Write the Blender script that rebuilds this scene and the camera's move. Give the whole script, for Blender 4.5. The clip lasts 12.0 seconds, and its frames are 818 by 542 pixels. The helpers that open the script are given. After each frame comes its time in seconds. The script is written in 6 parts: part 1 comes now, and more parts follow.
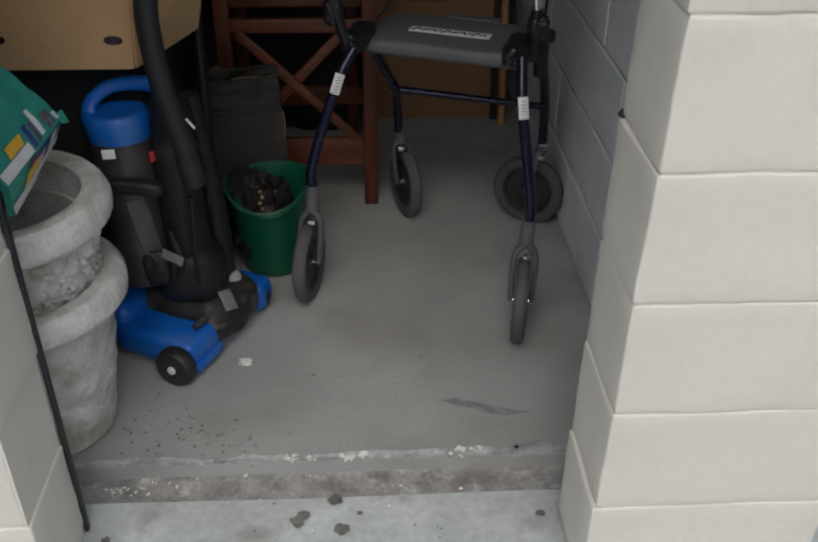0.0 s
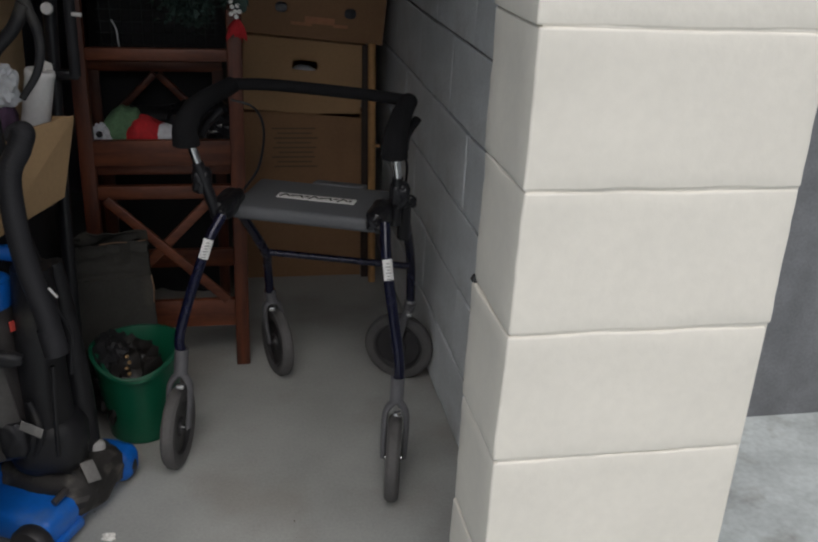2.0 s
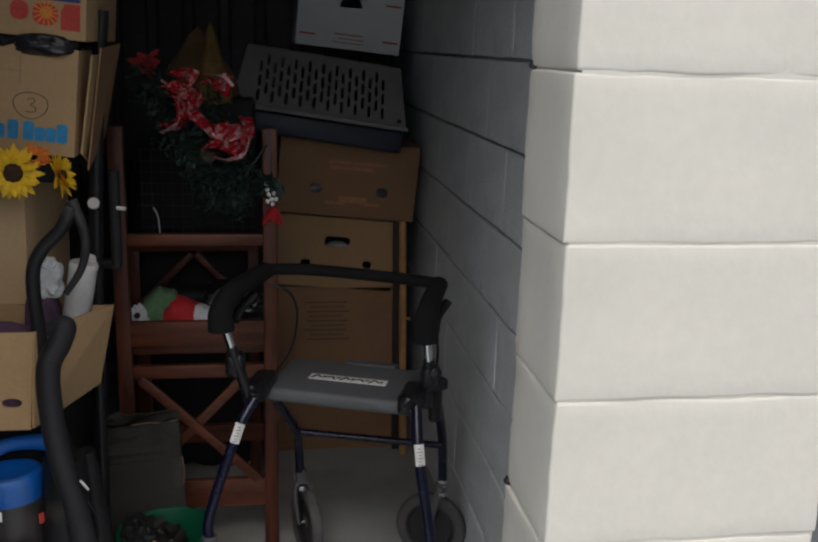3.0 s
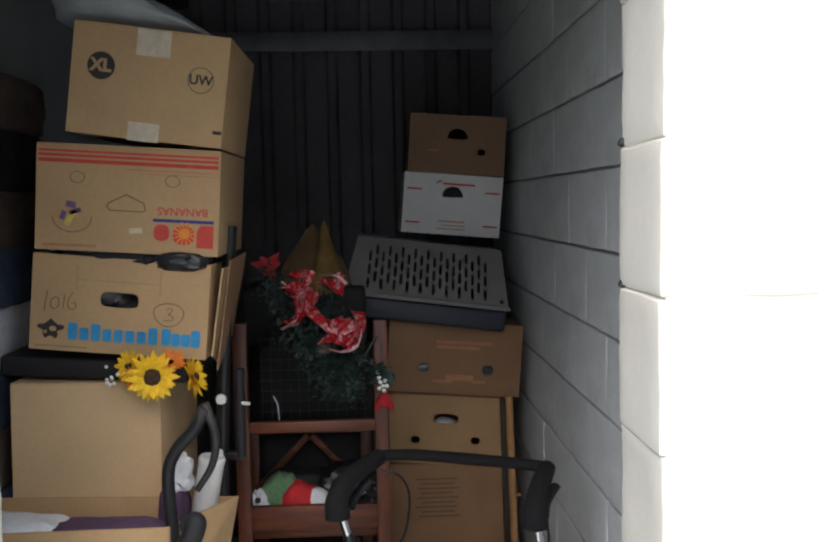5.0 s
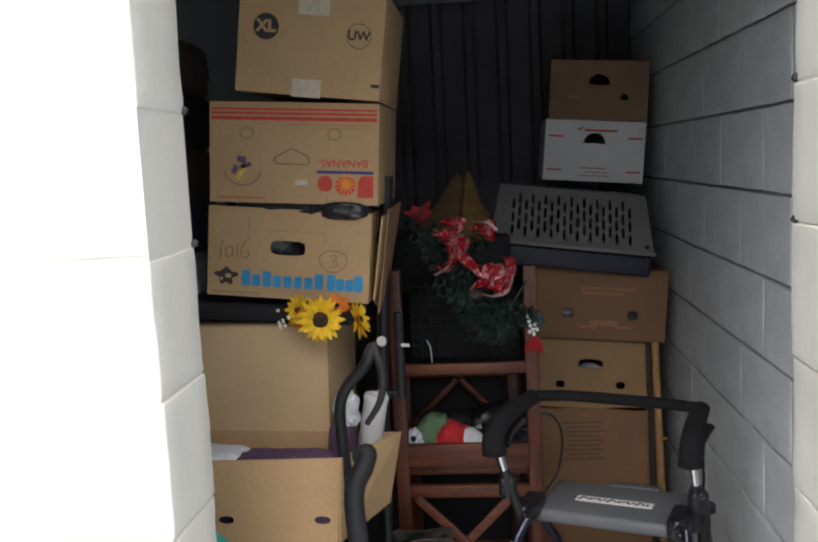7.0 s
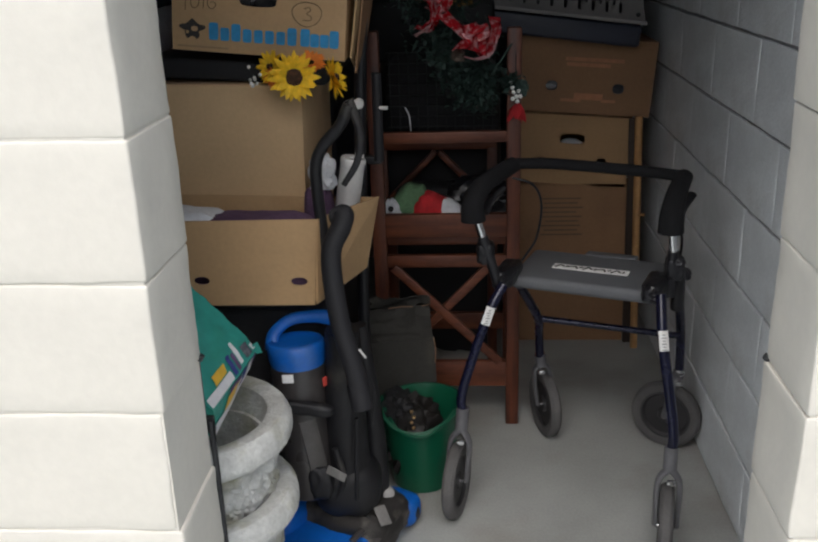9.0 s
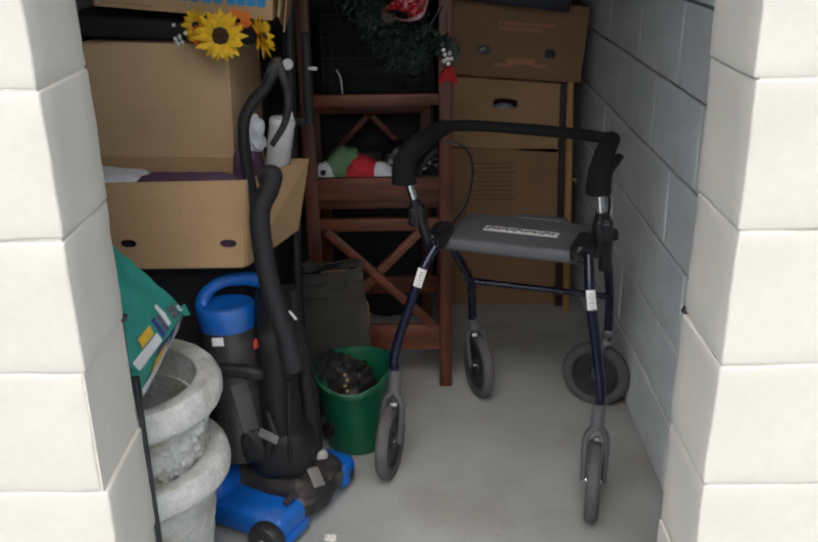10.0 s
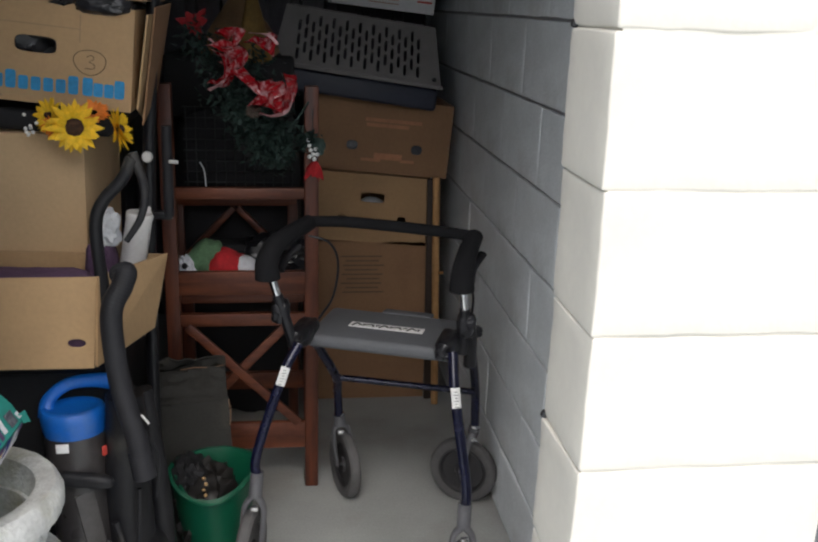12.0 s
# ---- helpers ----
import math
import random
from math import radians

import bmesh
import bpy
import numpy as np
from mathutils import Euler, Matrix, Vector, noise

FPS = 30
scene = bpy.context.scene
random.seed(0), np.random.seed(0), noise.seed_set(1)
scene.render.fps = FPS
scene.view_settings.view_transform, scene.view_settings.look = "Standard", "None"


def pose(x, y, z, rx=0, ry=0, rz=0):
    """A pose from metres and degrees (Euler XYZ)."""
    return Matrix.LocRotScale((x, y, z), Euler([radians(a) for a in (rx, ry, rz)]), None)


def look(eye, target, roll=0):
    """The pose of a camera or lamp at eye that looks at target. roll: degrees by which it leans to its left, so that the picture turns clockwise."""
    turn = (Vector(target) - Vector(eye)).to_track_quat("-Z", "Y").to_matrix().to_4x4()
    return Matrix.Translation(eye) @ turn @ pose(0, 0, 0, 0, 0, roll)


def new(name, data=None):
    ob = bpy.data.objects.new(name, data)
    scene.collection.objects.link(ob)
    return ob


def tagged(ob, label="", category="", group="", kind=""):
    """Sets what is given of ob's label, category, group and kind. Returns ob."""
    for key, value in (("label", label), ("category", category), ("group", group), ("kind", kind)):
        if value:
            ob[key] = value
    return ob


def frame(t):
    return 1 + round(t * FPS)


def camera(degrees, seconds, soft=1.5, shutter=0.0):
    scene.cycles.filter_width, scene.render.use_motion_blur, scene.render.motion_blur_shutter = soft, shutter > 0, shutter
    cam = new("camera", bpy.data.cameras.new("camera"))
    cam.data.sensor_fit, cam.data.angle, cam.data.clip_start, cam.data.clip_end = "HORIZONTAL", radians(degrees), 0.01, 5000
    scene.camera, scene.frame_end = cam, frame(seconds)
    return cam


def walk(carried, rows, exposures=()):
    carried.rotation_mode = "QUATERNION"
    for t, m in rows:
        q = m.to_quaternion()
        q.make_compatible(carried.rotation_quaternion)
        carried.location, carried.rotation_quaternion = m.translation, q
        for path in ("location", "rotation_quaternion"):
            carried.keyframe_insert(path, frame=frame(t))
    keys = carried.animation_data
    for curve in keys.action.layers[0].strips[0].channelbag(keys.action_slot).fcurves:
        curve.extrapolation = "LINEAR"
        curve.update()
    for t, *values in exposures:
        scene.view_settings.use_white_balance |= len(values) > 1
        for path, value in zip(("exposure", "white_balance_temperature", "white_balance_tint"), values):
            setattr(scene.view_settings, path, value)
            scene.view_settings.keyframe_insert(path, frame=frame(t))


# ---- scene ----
cam = camera(48.7, 12.0, soft=2.2)
PATH = [
    (0, (0.222, -0.004, 1.332), (0.324, 1.667, 0.238), 0.7),
    (0.5, (0.221, -0.016, 1.326), (0.425, 1.672, 0.273), 2.1),
    (1, (0.243, -0.042, 1.344), (0.588, 1.669, 0.367), 3.5),
    (1.5, (0.254, -0.026, 1.352), (0.672, 1.69, 0.414), 2.9),
    (2, (0.245, -0.03, 1.368), (0.616, 1.767, 0.574), 2.9),
    (2.5, (0.233, -0.034, 1.406), (0.592, 1.837, 0.798), 2.8),
    (3, (0.243, -0.017, 1.444), (0.554, 1.899, 0.961), 1.8),
    (3.5, (0.249, -0.013, 1.474), (0.536, 1.94, 1.149), 1.3),
    (5.5, (0.21, -0.16, 1.557), (0.226, 1.836, 1.443), -1.7),
    (6, (0.176, -0.185, 1.551), (0.135, 1.813, 1.482), -1.9),
    (6.5, (0.159, -0.191, 1.552), (0.016, 1.799, 1.409), -2.5),
    (7, (0.157, -0.192, 1.538), (-0.034, 1.784, 1.295), -2.8),
    (7.5, (0.143, -0.156, 1.515), (-0.05, 1.798, 1.135), -2.3),
    (9.5, (0.142, -0.14, 1.433), (0.036, 1.72, 0.707), -1.6),
    (10, (0.167, -0.149, 1.425), (0.148, 1.707, 0.681), -1.0),
    (10.5, (0.175, -0.141, 1.423), (0.276, 1.708, 0.668), 0.7),
    (11, (0.188, -0.128, 1.424), (0.374, 1.725, 0.693), 1.1),
    (11.5, (0.202, -0.121, 1.436), (0.424, 1.75, 0.767), 1.4),
    (12, (0.194, -0.111, 1.444), (0.453, 1.79, 0.878), 1.8),
]
EXPOSURES = [(0.0, -0.1), (0.5, 0.25), (1.0, 0.25), (1.5, 0.2), (2.0, 0.0), (2.5, -0.05), (3.5, 0.35), (5.5, 1.8), (6.0, 2.15), (6.5, 1.95), (7.0, 1.25), (7.5, 0.65), (9.5, 0.55), (10.0, 0.65), (10.5, 1.25), (11.0, 1.2), (11.5, 1.1), (12.0, 0.95)]
walk(cam, [(t, look(eye, target, roll)) for t, eye, target, roll in PATH], EXPOSURES)

# ---- light: a bright overcast sky, the building in its own shade ----
world = bpy.data.worlds.new("world")
scene.world = world
world.use_nodes = True
wn, wl = world.node_tree.nodes, world.node_tree.links
sky = wn.new("ShaderNodeTexSky")
sky.sky_type = "NISHITA"
sky.sun_disc = False
sky.sun_elevation, sky.sun_rotation = radians(54), radians(186)
sky.dust_density = 3.0
pale = wn.new("ShaderNodeHueSaturation")
pale.inputs["Saturation"].default_value = 0.5
wl.new(sky.outputs[0], pale.inputs["Color"])
wl.new(pale.outputs[0], wn["Background"].inputs["Color"])
wn["Background"].inputs["Strength"].default_value = 0.15
sun = new("sun", bpy.data.lights.new("sun", "SUN"))
sun.data.energy, sun.data.angle, sun.data.color = 0.85, radians(60), (1.0, 0.96, 0.905)
sun.matrix_world = look((-0.62, -5.84, 8.1), (0, 0, 0))


# ---- materials ----
def material(name, colour, rough=0.7, metal=0.0, vary=0.15, scale=8.0, fine=120.0, bump=0.15, stain=None, spec=0.5, ring=0.0):
    """A painted, moulded or raw surface: colour varied at two scales, fine relief, an optional stain colour."""
    m = bpy.data.materials.new(name)
    m.use_nodes = True
    n, l = m.node_tree.nodes, m.node_tree.links
    b = n["Principled BSDF"]
    b.inputs["Metallic"].default_value = metal
    b.inputs["Specular IOR Level"].default_value = spec
    tc = n.new("ShaderNodeTexCoord")
    big = n.new("ShaderNodeTexNoise")
    big.inputs["Scale"].default_value, big.inputs["Detail"].default_value = scale, 6
    small = n.new("ShaderNodeTexNoise")
    small.inputs["Scale"].default_value, small.inputs["Detail"].default_value = fine, 4
    for t in (big, small):
        l.new(tc.outputs["Object"], t.inputs["Vector"])
    ramp = n.new("ShaderNodeMapRange")
    ramp.inputs["From Min"].default_value, ramp.inputs["From Max"].default_value = 0.3, 0.7
    ramp.inputs["To Min"].default_value, ramp.inputs["To Max"].default_value = 1 - vary, 1 + vary
    l.new(big.outputs[0], ramp.inputs["Value"])
    ramp2 = n.new("ShaderNodeMapRange")
    ramp2.inputs["From Min"].default_value, ramp2.inputs["From Max"].default_value = 0.3, 0.7
    ramp2.inputs["To Min"].default_value, ramp2.inputs["To Max"].default_value = 1 - vary * 0.5, 1 + vary * 0.5
    l.new(small.outputs[0], ramp2.inputs["Value"])
    info = n.new("ShaderNodeObjectInfo")
    ramp3 = n.new("ShaderNodeMapRange")
    ramp3.inputs["To Min"].default_value, ramp3.inputs["To Max"].default_value = 1 - vary * 0.35, 1 + vary * 0.35
    l.new(info.outputs["Random"], ramp3.inputs["Value"])
    mul = n.new("ShaderNodeMath")
    mul.operation = "MULTIPLY"
    l.new(ramp.outputs[0], mul.inputs[0])
    l.new(ramp2.outputs[0], mul.inputs[1])
    mul2 = n.new("ShaderNodeMath")
    mul2.operation = "MULTIPLY"
    l.new(mul.outputs[0], mul2.inputs[0])
    l.new(ramp3.outputs[0], mul2.inputs[1])
    scaled = n.new("ShaderNodeVectorMath")
    scaled.operation = "SCALE"
    l.new(mul2.outputs[0], scaled.inputs["Scale"])
    if stain:
        mix = n.new("ShaderNodeMix")
        mix.data_type = "RGBA"
        mix.inputs["A"].default_value, mix.inputs["B"].default_value = (*colour, 1), (*stain[0], 1)
        sn = n.new("ShaderNodeTexNoise")
        sn.inputs["Scale"].default_value, sn.inputs["Detail"].default_value = stain[1], 8
        l.new(tc.outputs["Object"], sn.inputs["Vector"])
        sr = n.new("ShaderNodeMapRange")
        sr.inputs["From Min"].default_value, sr.inputs["From Max"].default_value = stain[2], stain[2] + 0.14
        sr.inputs["To Max"].default_value = stain[3]
        l.new(sn.outputs[0], sr.inputs["Value"])
        l.new(sr.outputs[0], mix.inputs["Factor"])
        l.new(mix.outputs["Result"], scaled.inputs[0])
    else:
        scaled.inputs[0].default_value = colour
    l.new(scaled.outputs[0], b.inputs["Base Color"])
    rr = n.new("ShaderNodeMapRange")
    rr.inputs["To Min"].default_value, rr.inputs["To Max"].default_value = max(rough - 0.12, 0.03), min(rough + 0.12, 1)
    l.new(big.outputs[0], rr.inputs["Value"])
    l.new(rr.outputs[0], b.inputs["Roughness"])
    if bump:
        add = n.new("ShaderNodeMath")
        add.operation = "MULTIPLY_ADD"
        add.inputs[1].default_value = 0.5
        l.new(big.outputs[0], add.inputs[0])
        l.new(small.outputs[0], add.inputs[2])
        bp = n.new("ShaderNodeBump")
        bp.inputs["Strength"].default_value, bp.inputs["Distance"].default_value = bump, 0.004
        l.new(add.outputs[0], bp.inputs["Height"])
        l.new(bp.outputs[0], b.inputs["Normal"])
    return m


def wood(name, light, dark, rough=0.4, along="Z", rings=14.0):
    """Stained wood with a grain that runs along one axis."""
    m = material(name, light, rough, vary=0.2, scale=5, fine=60, bump=0.1)
    n, l = m.node_tree.nodes, m.node_tree.links
    tc = n["Texture Coordinate"]
    mp = n.new("ShaderNodeMapping")
    mp.inputs["Scale"].default_value = {"X": (2, rings, rings), "Y": (rings, 2, rings), "Z": (rings, rings, 2)}[along]
    l.new(tc.outputs["Object"], mp.inputs["Vector"])
    g = n.new("ShaderNodeTexNoise")
    g.inputs["Scale"].default_value, g.inputs["Detail"].default_value = 3.0, 8
    l.new(mp.outputs[0], g.inputs["Vector"])
    mix = n.new("ShaderNodeMix")
    mix.data_type = "RGBA"
    mix.inputs["A"].default_value, mix.inputs["B"].default_value = (*dark, 1), (*light, 1)
    r = n.new("ShaderNodeMapRange")
    r.inputs["From Min"].default_value, r.inputs["From Max"].default_value = 0.35, 0.65
    l.new(g.outputs[0], r.inputs["Value"])
    l.new(r.outputs[0], mix.inputs["Factor"])
    l.new(mix.outputs["Result"], n["Vector Math"].inputs[0])
    return m


CREAM = material("cream_block_paint", (0.70, 0.67, 0.60), 0.6, vary=0.04, scale=4, fine=60, bump=0.16, stain=((0.60, 0.575, 0.52), 7, 0.6, 0.4))
# tan of the added wall behind the camera; sets how much light it returns
ADDED_WALL = material("tan_row_wall", (0.42, 0.38, 0.32), 0.6, vary=0.1, scale=2, bump=0.1)
GREY_BLOCK = material("grey_block", (0.70, 0.73, 0.75), 0.85, vary=0.1, scale=6, fine=150, bump=0.5, stain=((0.50, 0.51, 0.51), 5, 0.55, 0.6))
GREY_JOINT = material("grey_joint", (0.24, 0.24, 0.25), 0.9, vary=0.15, scale=9, fine=180, bump=0.4)
CONCRETE = material("concrete_floor", (0.325, 0.335, 0.325), 0.72, vary=0.12, scale=3.5, fine=140, bump=0.08, stain=((0.27, 0.262, 0.243), 3.2, 0.5, 0.7))
APRON = material("concrete_apron", (0.455, 0.49, 0.485), 0.8, vary=0.18, scale=7, fine=60, bump=0.5, stain=((0.25, 0.24, 0.22), 8, 0.56, 0.7))
SILL = material("worn_sill", (0.27, 0.265, 0.255), 0.85, vary=0.35, scale=22, fine=90, bump=0.8, stain=((0.46, 0.455, 0.45), 24, 0.55, 0.75))
LIP = material("chipped_concrete", (0.34, 0.355, 0.35), 0.8, vary=0.3, scale=22, fine=80, bump=0.8, stain=((0.56, 0.57, 0.57), 20, 0.57, 0.7))
STAIN = material("dark_stain", (0.16, 0.15, 0.135), 0.8, vary=0.25, scale=30, fine=90, bump=0.3)
STEEL_DARK = material("dark_steel", (0.045, 0.047, 0.05), 0.5, 0.5, vary=0.3, scale=12, bump=0.1)
METAL_WALL = material("dark_sheet_metal", (0.13, 0.122, 0.14), 0.6, 0.2, vary=0.2, scale=4, fine=50, bump=0.1)
PURLIN = material("galvanised_steel", (0.20, 0.205, 0.215), 0.55, 0.5, vary=0.2, scale=10, bump=0.1)
PARTITION = material("grey_partition", (0.42, 0.44, 0.455), 0.6, vary=0.12, scale=4, bump=0.1)
CEIL = material("ceiling_sheet", (0.25, 0.25, 0.25), 0.7, vary=0.2, scale=3, bump=0.1)
CARD = material("cardboard", (0.46, 0.30, 0.155), 0.8, vary=0.09, scale=6, fine=90, bump=0.12, stain=((0.37, 0.235, 0.115), 6, 0.56, 0.6))
CARD_PALE = material("pale_cardboard", (0.61, 0.425, 0.24), 0.8, vary=0.07, scale=5, fine=90, bump=0.12, stain=((0.50, 0.34, 0.19), 5, 0.56, 0.5))
CARD_DARK = material("brown_cardboard", (0.265, 0.145, 0.074), 0.8, vary=0.1, scale=6, fine=90, bump=0.12, stain=((0.21, 0.115, 0.06), 5, 0.55, 0.6))
CARD_MID = material("mid_cardboard", (0.37, 0.225, 0.112), 0.8, vary=0.1, scale=6, fine=90, bump=0.12, stain=((0.30, 0.18, 0.09), 6, 0.56, 0.5))
CARD_OLD = material("dark_brown_cardboard", (0.24, 0.145, 0.09), 0.85, vary=0.12, scale=6, fine=90, bump=0.12)
CARD_WHITE = material("white_cardboard", (0.68, 0.68, 0.69), 0.7, vary=0.06, scale=7, fine=90, bump=0.1, stain=((0.55, 0.54, 0.53), 8, 0.6, 0.5))
CARD_INSIDE = material("cardboard_inside", (0.33, 0.225, 0.13), 0.9, vary=0.1, scale=8, bump=0.1)
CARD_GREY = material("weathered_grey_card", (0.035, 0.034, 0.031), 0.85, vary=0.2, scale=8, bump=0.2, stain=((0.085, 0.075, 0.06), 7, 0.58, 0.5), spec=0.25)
INK_RED = material("red_ink", (0.55, 0.06, 0.045), 0.75, vary=0.15, scale=30, bump=0.0)
INK_FADED = material("faded_red_ink", (0.42, 0.19, 0.10), 0.8, vary=0.12, scale=40, bump=0.0)
INK_BLUE = material("blue_ink", (0.03, 0.26, 0.52), 0.75, vary=0.15, scale=30, bump=0.0)
INK_NAVY = material("navy_ink", (0.035, 0.045, 0.2), 0.75, vary=0.15, scale=30, bump=0.0)
INK_DARK = material("black_ink", (0.035, 0.03, 0.027), 0.75, vary=0.2, scale=30, bump=0.0)
INK_BROWN = material("pencil_brown", (0.115, 0.078, 0.048), 0.8, vary=0.2, scale=40, bump=0.0)
INK_ORANGE = material("orange_ink", (0.75, 0.27, 0.04), 0.75, vary=0.15, scale=30, bump=0.0)
INK_YELLOW = material("yellow_ink", (0.55, 0.42, 0.08), 0.75, vary=0.15, scale=30, bump=0.0)
INK_PURPLE = material("purple_ink", (0.12, 0.07, 0.16), 0.75, vary=0.2, scale=30, bump=0.0)
TAPE = material("clear_tape", (0.62, 0.53, 0.42), 0.22, vary=0.15, scale=25, fine=60, bump=0.3)
WHITE_LABEL = material("white_label", (0.75, 0.75, 0.74), 0.6, vary=0.05, scale=30, bump=0.0)
RED_WOOD = wood("cherry_wood", (0.125, 0.033, 0.013), (0.055, 0.014, 0.007), 0.5)
RED_WOOD_X = wood("cherry_wood_rail", (0.16, 0.046, 0.019), (0.075, 0.02, 0.009), 0.5, "X")
PINE = wood("pale_wood", (0.48, 0.27, 0.11), (0.34, 0.18, 0.07), 0.5)
TUBE_BLUE = material("navy_enamel", (0.007, 0.008, 0.028), 0.25, 0.2, vary=0.2, scale=20, bump=0.02)
TUBE_BLACK = material("black_tube", (0.014, 0.014, 0.017), 0.35, 0.2, vary=0.2, scale=20, bump=0.03)
CHROME = material("chrome", (0.72, 0.72, 0.73), 0.2, 1.0, vary=0.1, scale=20, bump=0.0)
TYRE = material("grey_tyre", (0.085, 0.082, 0.083), 0.75, vary=0.15, scale=20, fine=150, bump=0.2, stain=((0.14, 0.13, 0.12), 12, 0.58, 0.5))
HUB = material("dark_hub", (0.022, 0.021, 0.023), 0.5, vary=0.2, scale=20, bump=0.05)
FORK = material("grey_fork", (0.10, 0.10, 0.108), 0.5, vary=0.15, scale=20, bump=0.05)
SEAT = material("grey_vinyl_seat", (0.105, 0.11, 0.12), 0.6, vary=0.12, scale=12, fine=220, bump=0.2)
PALE_GREY = material("pale_grey_plastic", (0.34, 0.335, 0.33), 0.6, vary=0.15, scale=25, bump=0.1)
DUSTY = material("dusty_grey_plastic", (0.17, 0.165, 0.16), 0.6, vary=0.2, scale=25, bump=0.1)
DUSTY_DARK = material("dusty_dark_plastic", (0.06, 0.056, 0.054), 0.4, vary=0.25, scale=18, bump=0.1)
BRACKET = material("bright_steel", (0.55, 0.57, 0.6), 0.45, 0.5, vary=0.15, scale=30, bump=0.1)
FOAM = material("black_foam_grip", (0.009, 0.009, 0.0105), 0.9, spec=0.25, vary=0.2, scale=30, fine=250, bump=0.3)
KENNEL = material("grey_kennel_plastic", (0.215, 0.203, 0.198), 0.65, vary=0.1, scale=8, fine=150, bump=0.15)
KENNEL_DARK = material("dark_blue_plastic", (0.022, 0.026, 0.045), 0.5, vary=0.15, scale=8, bump=0.1)
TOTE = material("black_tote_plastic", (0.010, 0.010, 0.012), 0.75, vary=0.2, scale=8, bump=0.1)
STONE = material("cast_concrete", (0.56, 0.565, 0.545), 0.92, vary=0.2, scale=18, fine=110, bump=1.0, stain=((0.33, 0.32, 0.215), 10, 0.49, 0.75))
GREEN_TUB = material("green_plastic", (0.004, 0.082, 0.042), 0.4, vary=0.1, scale=8, bump=0.04)
VAC_BLUE = material("blue_plastic", (0.004, 0.11, 0.46), 0.42, vary=0.12, scale=10, bump=0.05, stain=((0.10, 0.15, 0.25), 9, 0.56, 0.45))
VAC_BLACK = material("dusty_black_plastic", (0.012, 0.012, 0.014), 0.5, vary=0.3, scale=12, bump=0.08, stain=((0.06, 0.056, 0.05), 11, 0.58, 0.6), spec=0.35)
VAC_COVER = material("dusty_cover_plastic", (0.028, 0.026, 0.025), 0.65, vary=0.3, scale=14, bump=0.15, stain=((0.11, 0.10, 0.09), 16, 0.5, 0.7), spec=0.3)
VAC_GREY = material("smoky_plastic", (0.042, 0.038, 0.038), 0.3, vary=0.15, scale=8, bump=0.03, stain=((0.09, 0.082, 0.078), 7, 0.56, 0.6))
VAC_HOSE = material("ribbed_hose", (0.015, 0.015, 0.018), 0.6, spec=0.35, vary=0.15, scale=12, bump=0.08)
PALE_PLASTIC = material("pale_plastic", (0.62, 0.61, 0.6), 0.45, vary=0.08, scale=20, bump=0.03)
PLASTIC_BAG = material("thin_plastic_bag", (0.62, 0.64, 0.67), 0.35, vary=0.12, scale=15, bump=0.3)
GREY_SHEET = material("grey_plastic_sheet", (0.38, 0.41, 0.43), 0.5, vary=0.12, scale=10, bump=0.2)
BAG_GREY = material("dark_grey_plastic_bag", (0.09, 0.095, 0.11), 0.25, vary=0.3, scale=15, bump=0.4)
BLACK_BAG = material("black_plastic_bag", (0.012, 0.012, 0.015), 0.3, vary=0.2, scale=15, bump=0.3)
PURPLE = material("purple_cloth", (0.085, 0.045, 0.09), 0.9, vary=0.25, scale=25, bump=0.3)
TEAL = material("teal_bag", (0.03, 0.27, 0.225), 0.4, vary=0.14, scale=9, fine=60, bump=0.25, stain=((0.05, 0.32, 0.2), 6, 0.55, 0.6))
BAG_YELLOW = material("yellow_print", (0.68, 0.42, 0.05), 0.45, vary=0.1, scale=20, bump=0.1)
BAG_WHITE = material("white_print", (0.66, 0.66, 0.68), 0.45, vary=0.08, scale=20, bump=0.1)
PETAL = material("yellow_petal", (0.82, 0.50, 0.015), 0.65, vary=0.2, scale=40, bump=0.2)
PETAL_OR = material("orange_petal", (0.75, 0.2, 0.02), 0.65, vary=0.2, scale=40, bump=0.2)
SEED = material("seed_head", (0.05, 0.022, 0.01), 0.95, vary=0.4, scale=120, bump=0.8)
RIBBON = material("red_foil_ribbon", (0.42, 0.012, 0.02), 0.25, vary=0.25, scale=25, bump=0.2, stain=((0.60, 0.36, 0.38), 60, 0.5, 0.8))
RIBBON_EDGE = material("silvery_ribbon", (0.62, 0.35, 0.37), 0.25, 0.3, vary=0.3, scale=40, bump=0.2)
NEEDLE = material("garland_green", (0.022, 0.046, 0.038), 0.7, vary=0.3, scale=30, bump=0.1)
BERRY = material("white_berry", (0.8, 0.8, 0.78), 0.4, vary=0.05, scale=30, bump=0.0)
SAGE = material("sage_cloth", (0.10, 0.19, 0.10), 0.9, vary=0.25, scale=30, bump=0.4)
RED_CLOTH = material("red_cloth", (0.42, 0.015, 0.02), 0.85, vary=0.2, scale=30, bump=0.3)
WHITE_CLOTH = material("white_cloth", (0.62, 0.63, 0.67), 0.9, vary=0.1, scale=30, bump=0.3)
